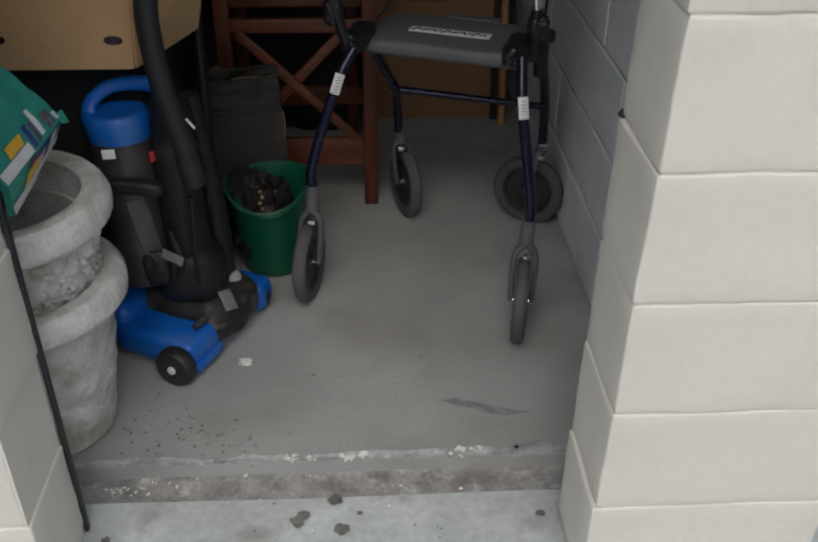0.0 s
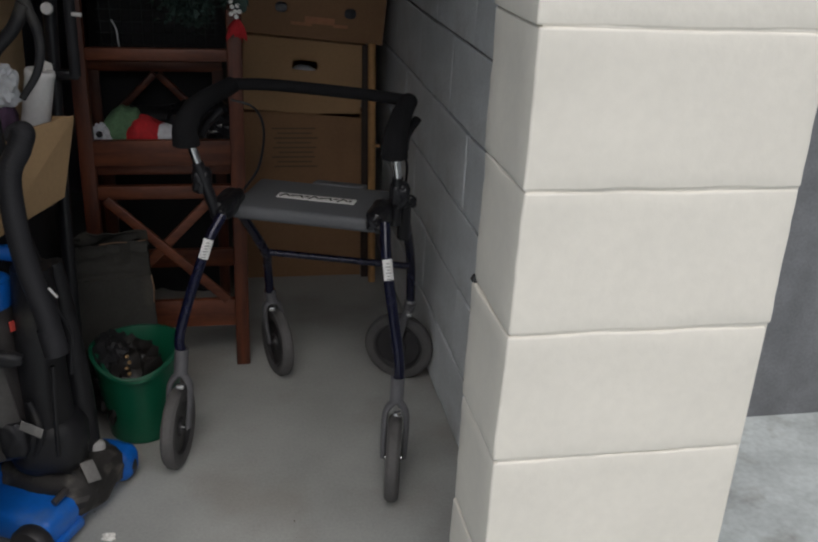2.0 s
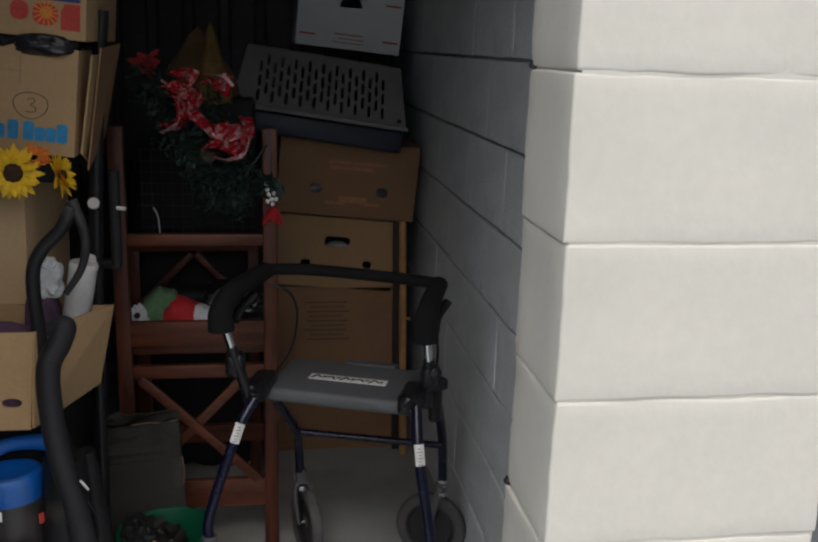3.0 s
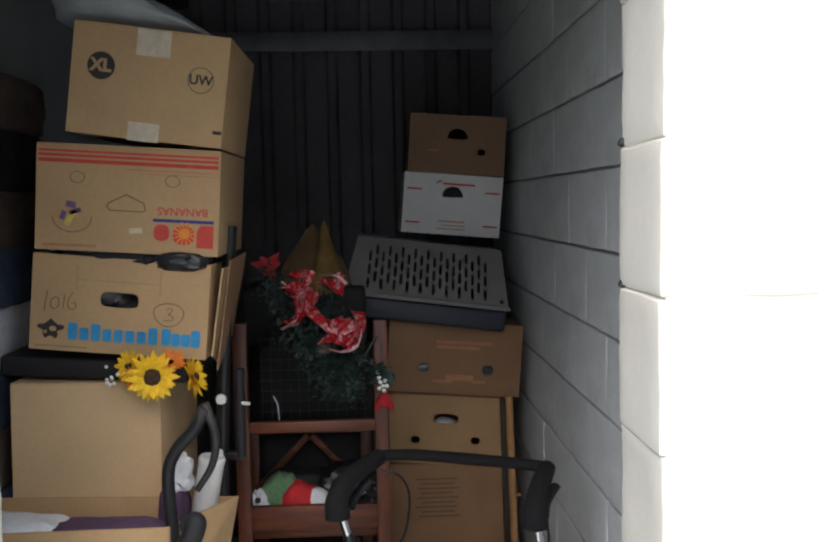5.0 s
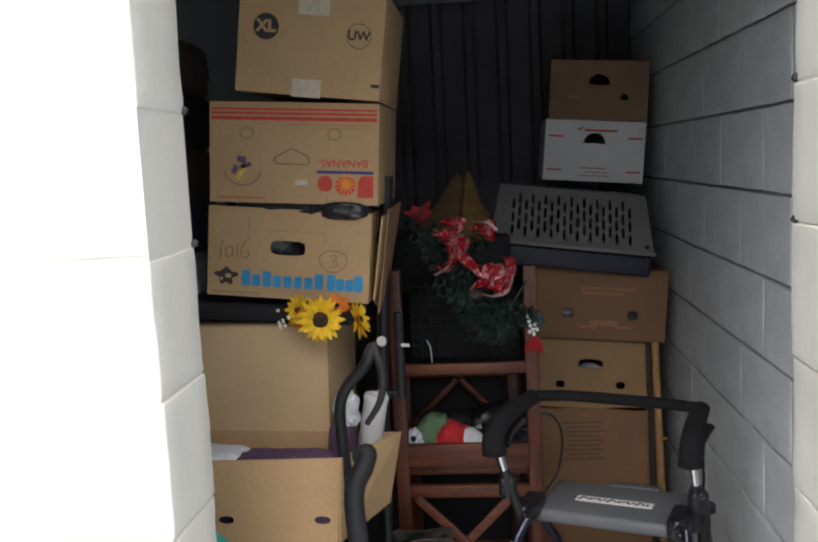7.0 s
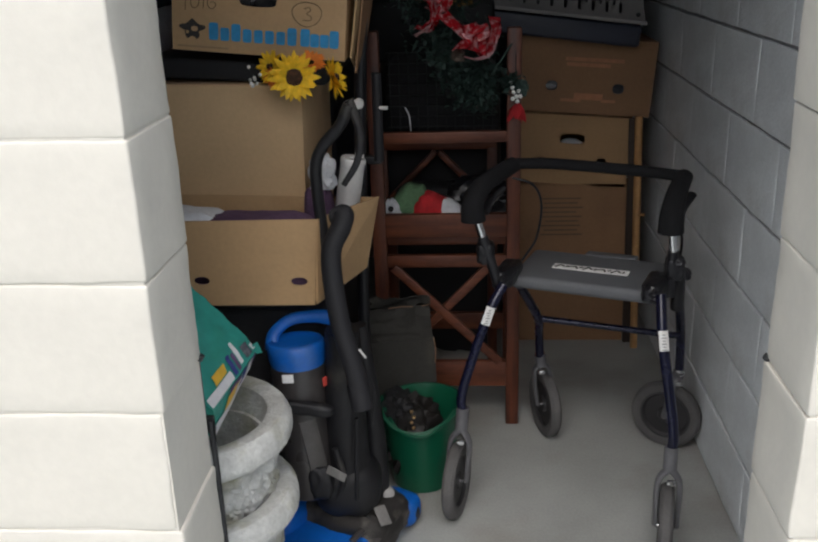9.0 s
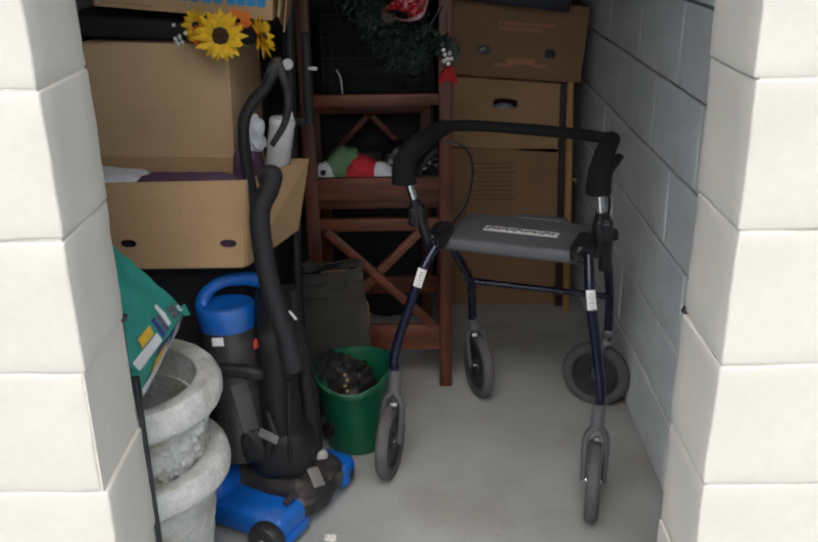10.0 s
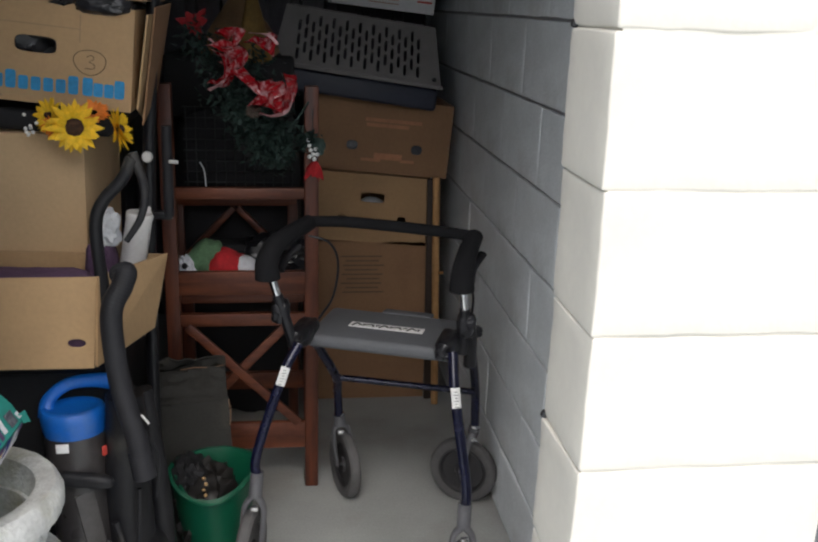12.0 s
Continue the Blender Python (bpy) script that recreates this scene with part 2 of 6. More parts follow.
BLUE_CLOTH = material("blue_cloth", (0.05, 0.075, 0.125), 0.9, vary=0.3, scale=14, bump=0.3, stain=((0.22, 0.22, 0.23), 10, 0.6, 0.6))
BROWN_CLOTH = material("dull_brown_cloth", (0.10, 0.075, 0.06), 0.9, vary=0.3, scale=14, bump=0.3)
GOLD_CLOTH = material("ochre_cloth", (0.17, 0.10, 0.025), 0.8, vary=0.25, scale=20, bump=0.3)
ROPE = material("white_rope", (0.8, 0.8, 0.78), 0.85, vary=0.1, scale=60, fine=300, bump=0.5)
LITTER = material("paint_flake", (0.72, 0.71, 0.68), 0.7, vary=0.1, scale=40, bump=0.2)
GOLD = material("gold_trim", (0.5, 0.33, 0.16), 0.3, 0.7, vary=0.3, scale=60, bump=0.2)

# ---- building blocks ----
PLACE = {}


def thing(name, label, category, at=(0, 0, 0), group="", kind=""):
    """An Empty at the base of a thing, which its parts hang from."""
    ob = new(name)
    ob.empty_display_size = 0.05
    m = at if isinstance(at, Matrix) else Matrix.Translation(at)
    ob.matrix_world = m
    PLACE[ob] = m
    return tagged(ob, label, category, group, kind)


def smooth(me, angle=35):
    me.polygons.foreach_set("use_smooth", [True] * len(me.polygons))
    bm = bmesh.new()
    bm.from_mesh(me)
    for e in bm.edges:
        e.smooth = len(e.link_faces) == 2 and e.calc_face_angle(0) < radians(angle)
    bm.to_mesh(me)
    bm.free()


def part(name, bm, mat, parent=None, label="", flat=False, local=False):
    """Links a bmesh, given in world metres (local: in the thing's own), as one mesh object under a thing or a part."""
    if parent is not None and not local:
        bmesh.ops.transform(bm, matrix=PLACE[parent].inverted(), verts=bm.verts)
    bmesh.ops.recalc_face_normals(bm, faces=bm.faces)
    me = bpy.data.meshes.new(name)
    bm.to_mesh(me)
    bm.free()
    me.materials.append(mat)
    if not flat:
        smooth(me)
    ob = new(name, me)
    if parent is not None:
        ob.parent = parent
        PLACE[ob] = PLACE[parent]
    else:
        PLACE[ob] = Matrix()
    if label:
        ob["label"] = label
    return ob


def box(bm, size, m, bevel=0.0, seg=2):
    """A box of the given size centred on the pose m (or a point)."""
    if not isinstance(m, Matrix):
        m = Matrix.Translation(m)
    g = bmesh.ops.create_cube(bm, size=1.0, matrix=m @ Matrix.Diagonal((*size, 1)))
    if bevel:
        es = list({e for v in g["verts"] for e in v.link_edges})
        bmesh.ops.bevel(bm, geom=es, offset=bevel, segments=seg, affect="EDGES", profile=0.5)
    return bm


def boxed(size, m, bevel=0.0, seg=2):
    return box(bmesh.new(), size, m, bevel, seg)


def smooth_path(points, steps=8):
    """Catmull-Rom points through the given ones."""
    p = [Vector(q) for q in points]
    if len(p) < 3:
        return p
    p = [p[0] * 2 - p[1]] + p + [p[-1] * 2 - p[-2]]
    out = []
    for i in range(1, len(p) - 2):
        for k in range(steps):
            t = k / steps
            a, b, c, d = p[i - 1], p[i], p[i + 1], p[i + 2]
            out.append(0.5 * ((2 * b) + (c - a) * t + (2 * a - 5 * b + 4 * c - d) * t * t + (3 * b - a - 3 * c + d) * t ** 3))
    return out + [p[-2]]


def tube(bm, points, radius, sides=12, steps=8, flat=1.0):
    """A round (or flattened) tube along a smooth path; radius may be a function of 0..1 along it."""
    pts = smooth_path(points, steps) if steps else [Vector(q) for q in points]
    rings, up = [], None
    for i, p in enumerate(pts):
        d = (pts[min(i + 1, len(pts) - 1)] - pts[max(i - 1, 0)]).normalized()
        if up is None:
            up = Vector((0, 0, 1)) if abs(d.z) < 0.9 else Vector((1, 0, 0))
        side = d.cross(up).normalized()
        up = side.cross(d).normalized()
        r = radius(i / (len(pts) - 1)) if callable(radius) else radius
        rings.append([bm.verts.new(p + side * math.cos(a) * r + up * math.sin(a) * r * flat) for a in (2 * math.pi * k / sides for k in range(sides))])
    for a, b in zip(rings, rings[1:]):
        for k in range(sides):
            bm.faces.new((a[k], a[(k + 1) % sides], b[(k + 1) % sides], b[k]))
    bm.faces.new(rings[0][::-1])
    bm.faces.new(rings[-1])
    return bm


def tubed(points, radius, sides=12, steps=8, flat=1.0):
    return tube(bmesh.new(), points, radius, sides, steps, flat)


def lathe(profile, m=Matrix(), sides=40, wobble=None):
    """A body of revolution round z from (radius, height) pairs; wobble(angle, height) adds to the radius."""
    bm = bmesh.new()
    rings = []
    for r, z in profile:
        if r < 1e-5:
            rings.append([bm.verts.new((0, 0, z))])
        else:
            rings.append([bm.verts.new(((r + (wobble(a, z, r) if wobble else 0)) * math.cos(a), (r + (wobble(a, z, r) if wobble else 0)) * math.sin(a), z))
                          for a in (2 * math.pi * k / sides for k in range(sides))])
    for a, b in zip(rings, rings[1:]):
        for k in range(sides):
            q = [a[k % len(a)], a[(k + 1) % len(a)], b[(k + 1) % len(b)], b[k % len(b)]]
            q = list(dict.fromkeys(q))
            if len(q) > 2:
                bm.faces.new(q)
    bmesh.ops.transform(bm, matrix=m, verts=bm.verts)
    return bm


def crumpled(size, m, amount=0.15, freq=3.0, seed=0.0, cuts=4, power=3.0):
    """A soft, rumpled lump: a rounded box shaken by noise."""
    bm = bmesh.new()
    bmesh.ops.create_icosphere(bm, subdivisions=cuts, radius=1.0)
    for v in bm.verts:
        c = v.co.copy()
        k = (abs(c.x) ** power + abs(c.y) ** power + abs(c.z) ** power) ** (-1 / power)
        c *= k
        w = 1 + amount * (noise.noise(c * freq + Vector((seed, seed * 2, 3))) + 0.5 * noise.noise(c * freq * 2.7 + Vector((seed, 1, seed))))
        v.co = Vector((c.x * size[0] / 2, c.y * size[1] / 2, c.z * size[2] / 2)) * w
    bmesh.ops.transform(bm, matrix=m if isinstance(m, Matrix) else Matrix.Translation(m), verts=bm.verts)
    return bm


def plate(outline, holes, thick, m):
    """A flat sheet in the local xz plane (front at y = 0, thickness away from the viewer), with real holes."""
    bm = bmesh.new()
    edges = []
    for loop in (outline, *holes):
        vs = [bm.verts.new((x, 0, z)) for x, z in loop]
        edges += [bm.edges.new((vs[i], vs[(i + 1) % len(vs)])) for i in range(len(vs))]
    bmesh.ops.triangle_fill(bm, use_beauty=True, use_dissolve=False, edges=edges)
    g = bmesh.ops.extrude_face_region(bm, geom=bm.faces[:])
    bmesh.ops.translate(bm, vec=(0, thick, 0), verts=[v for v in g["geom"] if isinstance(v, bmesh.types.BMVert)])
    bmesh.ops.transform(bm, matrix=m, verts=bm.verts)
    return bm


def oval(cx, cz, w, h, n=16, power=2.6):
    """An oval or, with a higher power, a rounded slot."""
    out = []
    for k in range(n):
        a = 2 * math.pi * k / n
        c, s = math.cos(a), math.sin(a)
        out.append((cx + w / 2 * math.copysign(abs(c) ** (2 / power), c), cz + h / 2 * math.copysign(abs(s) ** (2 / power), s)))
    return out


def half_moon(cx, cz, w, h, n=12):
    """A hand hole with a flat bottom and a bowed top."""
    return [(cx - w / 2, cz), (cx + w / 2, cz)] + [(cx + w / 2 * math.cos(a), cz + h * math.sin(a)) for a in (math.pi * k / n for k in range(1, n))]


def letters(text, height, m, sheer=0.0, bold=0.0):
    """Flat letters in the local xz plane, seen from -y, as a bmesh."""
    cu = bpy.data.curves.new("letters", "FONT")
    cu.body, cu.size, cu.shear, cu.align_x, cu.align_y = text, height * 1.4, sheer, "CENTER", "CENTER"
    cu.offset = height * bold
    ob = bpy.data.objects.new("letters", cu)
    scene.collection.objects.link(ob)
    dg = bpy.context.evaluated_depsgraph_get()
    me = bpy.data.meshes.new_from_object(ob.evaluated_get(dg))
    bm = bmesh.new()
    bm.from_mesh(me)
    bpy.data.objects.remove(ob)
    bpy.data.meshes.remove(me)
    bpy.data.curves.remove(cu)
    bmesh.ops.transform(bm, matrix=m @ pose(0, 0, 0, 90), verts=bm.verts)
    return bm


def bar(bm, x, z, w, h, m, proud=0.0012, turn=0):
    """A printed bar on a local front face."""
    return box(bm, (w, 0.0012, h), m @ pose(x, -proud, z, 0, turn, 0))


def disc(bm, x, z, r, m, ring=0.0, proud=0.0012, n=28):
    """A printed disc, or a ring of the given width, on a local front face."""
    outer = [bm.verts.new(m @ Vector((x + r * math.cos(a), -proud, z + r * math.sin(a)))) for a in (2 * math.pi * k / n for k in range(n))]
    if not ring:
        bm.faces.new(outer)
    else:
        inner = [bm.verts.new(m @ Vector((x + (r - ring) * math.cos(a), -proud, z + (r - ring) * math.sin(a)))) for a in (2 * math.pi * k / n for k in range(n))]
        for k in range(n):
            bm.faces.new((outer[k], outer[(k + 1) % n], inner[(k + 1) % n], inner[k]))
    return bm


def panel(quad, t=0.005):
    """A thin board through four corners, with its thickness."""
    bm = bmesh.new()
    q = [Vector(p) for p in quad]
    n = (q[1] - q[0]).cross(q[3] - q[0]).normalized() * t / 2
    a, b = [bm.verts.new(p + n) for p in q], [bm.verts.new(p - n) for p in q]
    bm.faces.new(a)
    bm.faces.new(b[::-1])
    for k in range(4):
        bm.faces.new((a[k], b[k], b[(k + 1) % 4], a[(k + 1) % 4]))
    return bm


# ---- the setting ----
COURSE, BLOCK = 0.203, 0.406
DOOR_L, DOOR_R, FACE, REVEAL = -0.313, 0.60, 1.0, 1.18
WALL_R, WALL_L, BACK, TOP = 0.80, -0.85, 4.06, 2.64


def ground_sheet():
    """The outdoor concrete: a worn apron close by, going on as one sheet to the horizon."""
    bm = bmesh.new()
    n = 60
    xs = sorted({-900, -200, -40, -10, -4, 900, 200, 40, 10, 4} | {round(-2 + 4 * i / n, 4) for i in range(n + 1)})
    ys = sorted({-900, -200, -40, -10, -4} | {round(-2 + 3.262 * i / n, 4) for i in range(n + 1)})
    grid = [[bm.verts.new((x, y, -0.03 + (0.004 * noise.noise(Vector((x * 5, y * 5, 0))) if abs(x) < 2 and -2 < y else 0))) for x in xs] for y in ys]
    for a, b in zip(grid, grid[1:]):
        for i in range(len(xs) - 1):
            bm.faces.new((a[i], a[i + 1], b[i + 1], b[i]))
    ob = part("ground", bm, APRON)
    tagged(ob, "worn pale grey concrete apron with oil spots", "ground", kind="structure")
    return ob


ground = ground_sheet()

floor = part("floor", boxed((WALL_R - WALL_L + 0.3, BACK - 1.33 + 0.1, 0.2), ((WALL_R + WALL_L) / 2, (BACK + 1.33 + 0.1) / 2, -0.1)), CONCRETE)
tagged(floor, "smooth grey concrete slab floor, scuffed and dusty", "floor", kind="structure")


def ragged_strip(y0, y1, z, jag, seed, x0=WALL_L, x1=1.0):
    """A strip of concrete whose inner edge is broken and uneven."""
    bm = bmesh.new()
    n = 120
    rows = []
    for i in range(n + 1):
        x = x0 + (x1 - x0) * i / n
        j = jag * (noise.noise(Vector((x * 6, seed, 0))) + 0.5 * noise.noise(Vector((x * 22, seed, 4))))
        rows.append([bm.verts.new((x, y0 + j * 0.25, z + 0.004 * noise.noise(Vector((x * 14, seed, 1))))), bm.verts.new((x, (y0 + y1) / 2, z + 0.006 * noise.noise(Vector((x * 11, seed, 7))))),
                     bm.verts.new((x, y1 + j, z + 0.004)), bm.verts.new((x, y1 + j + 0.008, -0.2)), bm.verts.new((x, y0 + j * 0.25 - 0.004, -0.2))])
    for a, b in zip(rows, rows[1:]):
        for k in range(5):
            bm.faces.new((a[k], b[k], b[(k + 1) % 5], a[(k + 1) % 5]))
    return bm


sill = part("door_sill", ragged_strip(1.258, 1.345, -0.034, 0.010, 3.0), SILL)
tagged(sill, "dirty worn concrete door groove with flaking white paint", "sill", kind="structure")
lip = part("floor_edge", ragged_strip(1.334, 1.349, 0.002, 0.022, 9.0), LIP)
tagged(lip, "broken pale edge of the slab floor", "floor edge", kind="structure")
for i, (x, y, r) in enumerate(((0.160, 1.248, 0.016), (0.097, 1.212, 0.013), (0.088, 1.196, 0.014), (0.077, 1.2, 0.007), (0.171, 1.174, 0.015), (0.206, 1.211, 0.006), (-0.27, 1.165, 0.009), (0.557, 1.195, 0.01))):
    bm = bmesh.new()
    vs = [bm.verts.new((x + r * (1 + 0.45 * noise.noise(Vector((math.cos(a) * 1.5, math.sin(a) * 1.5, i * 3)))) * math.cos(a),
                        y + r * 0.9 * (1 + 0.45 * noise.noise(Vector((math.cos(a) * 1.5, math.sin(a) * 1.5, i * 3 + 9)))) * math.sin(a), -0.0245 + 0.0004 * i)) for a in (2 * math.pi * k / 18 for k in range(18))]
    bm.faces.new(vs)
    part("oil_spot", bm, STAIN, ground)
bm = bmesh.new()
ring = []
for k in range(25):
    u = k / 24
    x, w = 0.375 + 0.2 * u, 0.014 * math.sin(math.pi * min(max(u, 0.04), 0.97)) * (1.1 + 0.5 * noise.noise(Vector((u * 6, 2, 0))))
    y = 1.505 - 0.05 * u + 0.006 * math.sin(u * 7)
    ring.append((bm.verts.new((x, y - w, 0.0012)), bm.verts.new((x, y + w, 0.0012))))
for a, b in zip(ring, ring[1:]):
    bm.faces.new((a[0], b[0], b[1], a[1]))
part("scuff_mark", bm, material("scuff", (0.215, 0.222, 0.225), 0.8, vary=0.3, scale=40, bump=0.2), floor)


def solid_wall(name, x0, x1, y0, y1, z0, z1, mat, label):
    ob = part(name, boxed((x1 - x0, y1 - y0, z1 - z0), ((x0 + x1) / 2, (y0 + y1) / 2, (z0 + z1) / 2)), mat)
    return tagged(ob, label, "wall", kind="structure")


JOINT = 0.0028
pier_right = solid_wall("wall_front_1", DOOR_R + JOINT, 0.985 - JOINT, FACE + JOINT, REVEAL + 0.01 - JOINT, -0.1, TOP, CREAM, "cream painted concrete block pier beside the doorway")
pier_left = solid_wall("wall_front_2", -0.72, DOOR_L - JOINT, FACE + JOINT, REVEAL + 0.01 - JOINT, -0.1, TOP, CREAM, "cream painted concrete block pier beside the doorway")
far_left = solid_wall("wall_front_3", -4.0, -0.72, FACE, REVEAL, -0.1, TOP, CREAM, "cream painted block wall")
lintel = solid_wall("wall_front_4", DOOR_L - 0.2, DOOR_R + 0.2, FACE + 0.01, REVEAL, 2.14, TOP, CREAM, "cream painted lintel over the doorway")
neighbour = solid_wall("wall_front_5", 0.99, 4.0, 2.0, 2.1, -0.1, TOP, PURLIN, "plain metal door of the next unit")
tagged(part("floor_2", boxed((3.02, 0.8, 0.2), (2.5, 1.636, -0.13)), APRON), "pale concrete floor before the next unit", "floor", kind="structure")
# unseen wall, added to block the low sky and bounce light indoors
opposite = solid_wall("wall_south", -30.0, 30.0, -8.2, -8.0, -0.1, 3.0, ADDED_WALL, "plain tan wall added out of view across the aisle to shape the light")
wall_right = solid_wall("wall_east", WALL_R + 0.008, WALL_R + 0.19, REVEAL, BACK + 0.1, -0.1, TOP, GREY_JOINT, "bare grey concrete block wall with dark mortar joints")
wall_left = solid_wall("wall_west", WALL_L - 0.19, WALL_L, REVEAL, BACK + 0.1, -0.1, TOP, PARTITION, "dull grey sheet partition wall")


def corrugated():
    """Ribbed sheet metal at the back of the unit."""
    bm = bmesh.new()
    x, cols = WALL_L - 0.05, []
    while x < WALL_R + 0.1:
        for dx, dy in ((0, 0), (0.045, 0), (0.058, -0.022), (0.09, -0.022), (0.103, 0)):
            cols.append((x + dx, BACK + dy))
        x += 0.15
    back = [(x, y + 0.03) for x, y in cols]
    for line in (cols, back):
        vs = [(bm.verts.new((x, y, -0.05)), bm.verts.new((x, y, TOP))) for x, y in line]
        for a, b in zip(vs, vs[1:]):
            bm.faces.new((a[0], b[0], b[1], a[1]))
    return bm


tagged(part("wall_north", corrugated(), METAL_WALL, flat=True), "dark ribbed sheet metal back wall", "wall", kind="structure")
tagged(part("ceiling", boxed((2.2, 3.2, 0.05), (0.0, 2.6, TOP + 0.025)), CEIL), "dark metal roof deck", "ceiling", kind="structure")
bm = boxed((WALL_R - WALL_L + 0.02, 0.012, 0.085), (-0.025, 4.0, 2.275), 0.003)
box(bm, (WALL_R - WALL_L + 0.02, 0.05, 0.01), (-0.025, 4.02, 2.313))
tagged(part("purlin", bm, PURLIN), "dull galvanised steel rail across the back wall", "beam", kind="structure")
# roof beams along both side walls, with a plate down the back wall
for k, (x0, x1, z0) in enumerate(((0.70, 0.79, 2.47), (-0.66, -0.55, 2.43))):
    bm = boxed((x1 - x0, BACK - REVEAL - 0.08, 0.012), ((x0 + x1) / 2, (BACK + REVEAL) / 2 - 0.02, z0 + 0.006), 0.002)
    box(bm, (0.01, BACK - REVEAL - 0.08, 0.15), (x1 - 0.005 if k else x0 + 0.005, (BACK + REVEAL) / 2 - 0.02, z0 + 0.085), 0.002)
    box(bm, (x1 - x0 - 0.02, 0.012, 0.2 if k else 0.16), ((x0 + x1) / 2, BACK - 0.06, TOP - (0.12 if k else 0.1)))
    tagged(part("roof_beam", bm, STEEL_DARK), "dark steel roof beam along the side wall", "beam", kind="structure")
# door guide, a dark steel strip behind the jamb
bm = boxed((0.008, 0.014, 0.72), (DOOR_L + 0.001, REVEAL + 0.02, 0.33), 0.002)
box(bm, (0.008, 0.014, 1.45), (DOOR_L - 0.012, REVEAL + 0.022, 1.4), 0.002)
box(bm, (0.02, 0.01, 0.03), (DOOR_L - 0.005, REVEAL + 0.024, 0.68))
tagged(part("door_track", bm, STEEL_DARK), "black steel roller door track", "door track", kind="structure")

# ---- cardboard boxes ----
CARD_T = 0.005


def carton(label, w, d, h, m, mat, holes=(), open_top=False, group="", name="cardboard_box"):
    """A hollow corrugated box. Local frame: x centred, y 0 at the front, z 0 at the bottom."""
    root = thing(name, label, "box", m, group)
    t = CARD_T
    front = plate([(-w / 2, 0), (w / 2, 0), (w / 2, h), (-w / 2, h)], holes, t, Matrix())
    bmesh.ops.bevel(front, geom=[e for e in front.edges if e.is_boundary], offset=0.001, affect="EDGES")
    part("front_panel", front, mat, root, local=True)
    part("side_panel", boxed((t, d - 2 * t, h), (-w / 2 + t / 2, d / 2, h / 2), 0.0012), mat, root, local=True)
    part("side_panel", boxed((t, d - 2 * t, h), (w / 2 - t / 2, d / 2, h / 2), 0.0012), mat, root, local=True)
    part("back_panel", boxed((w, t, h), (0, d - t / 2, h / 2), 0.0012), mat, root, local=True)
    part("bottom_panel", boxed((w - 2 * t, d - 2 * t, t), (0, d / 2, t / 2)), CARD_INSIDE, root, local=True)
    if not open_top:
        part("top_flap", boxed((w, d / 2 - 0.002, t), (0, d / 4, h + t / 2), 0.0012), mat, root, local=True)
        part("top_flap", boxed((w, d / 2 - 0.002, t), (0, 3 * d / 4, h + t / 2), 0.0012), mat, root, local=True)
    return root


def print_bars(root, mat, bars, name="printed_mark"):
    """Printed bars (x, z, width, height, turn) on a front panel as one mark."""
    for x, z, w, h, *turn in bars:
        part(name, bar(bmesh.new(), x, z, w, h, Matrix(), turn=turn[0] if turn else 0), mat, root, local=True, flat=True)


I4 = Matrix()
STACK_L, STACK_R = "boxes stacked beside the vacuum cleaner", "boxes stacked against the block wall"

# black tote that carries the left stack
tote = thing("storage_tote", "black plastic storage tote standing on the floor under boxes", "tote", (-0.44, 1.82, 0))
bm = boxed((0.43, 0.72, 0.64), (-0.44, 2.19, 0.32), 0.02, 3)
for v in bm.verts:
    k = 0.93 + 0.07 * v.co.z / 0.64
    v.co.x, v.co.y = -0.44 + (v.co.x + 0.44) * k, 2.19 + (v.co.y - 2.19) * k
part("body", bm, TOTE, tote)
part("lid", boxed((0.46, 0.75, 0.045), (-0.44, 2.19, 0.658), 0.012, 3), TOTE, tote)

# open box in front, packed with bags and cloth
M_OPEN = pose(-0.437, 1.74, 0.682)
open_box = thing("cardboard_box", "open brown cardboard box packed with bags and cloth, one side splayed", "box", M_OPEN, STACK_L)
front = plate([(-0.22, 0), (0.215, 0), (0.232, 0.202), (-0.22, 0.2)], [oval(-0.04, 0.06, 0.036, 0.02, power=2.2), oval(0.183, 0.057, 0.038, 0.02, power=2.2)], 0.005, Matrix())
part("front_panel", front, CARD, open_box, local=True)
part("side_panel", panel([(-0.218, 1.743, 0.684), (-0.132, 1.985, 0.684), (-0.094, 1.985, 0.868), (-0.205, 1.743, 0.884)]), CARD, open_box)
part("side_panel", panel([(-0.655, 1.745, 0.684), (-0.655, 1.985, 0.684), (-0.655, 1.985, 0.88), (-0.655, 1.745, 0.882)]), CARD, open_box)
part("back_panel", panel([(-0.655, 1.988, 0.684), (-0.132, 1.988, 0.684), (-0.096, 1.988, 0.865), (-0.655, 1.988, 0.88)]), CARD, open_box)
part("bottom_panel", panel([(-0.65, 1.75, 0.686), (-0.225, 1.75, 0.686), (-0.19, 1.98, 0.686), (-0.65, 1.98, 0.686)]), CARD_INSIDE, open_box)
bag = thing("plastic_bag", "crumpled white plastic bag in the open box", "bag", M_OPEN @ pose(-0.13, 0.1, 0.05))
part("body", crumpled((0.25, 0.12, 0.11), M_OPEN @ pose(-0.11, 0.072, 0.158, 0, 5, 0), 0.12, 3, 1.0, power=3.5), PLASTIC_BAG, bag)
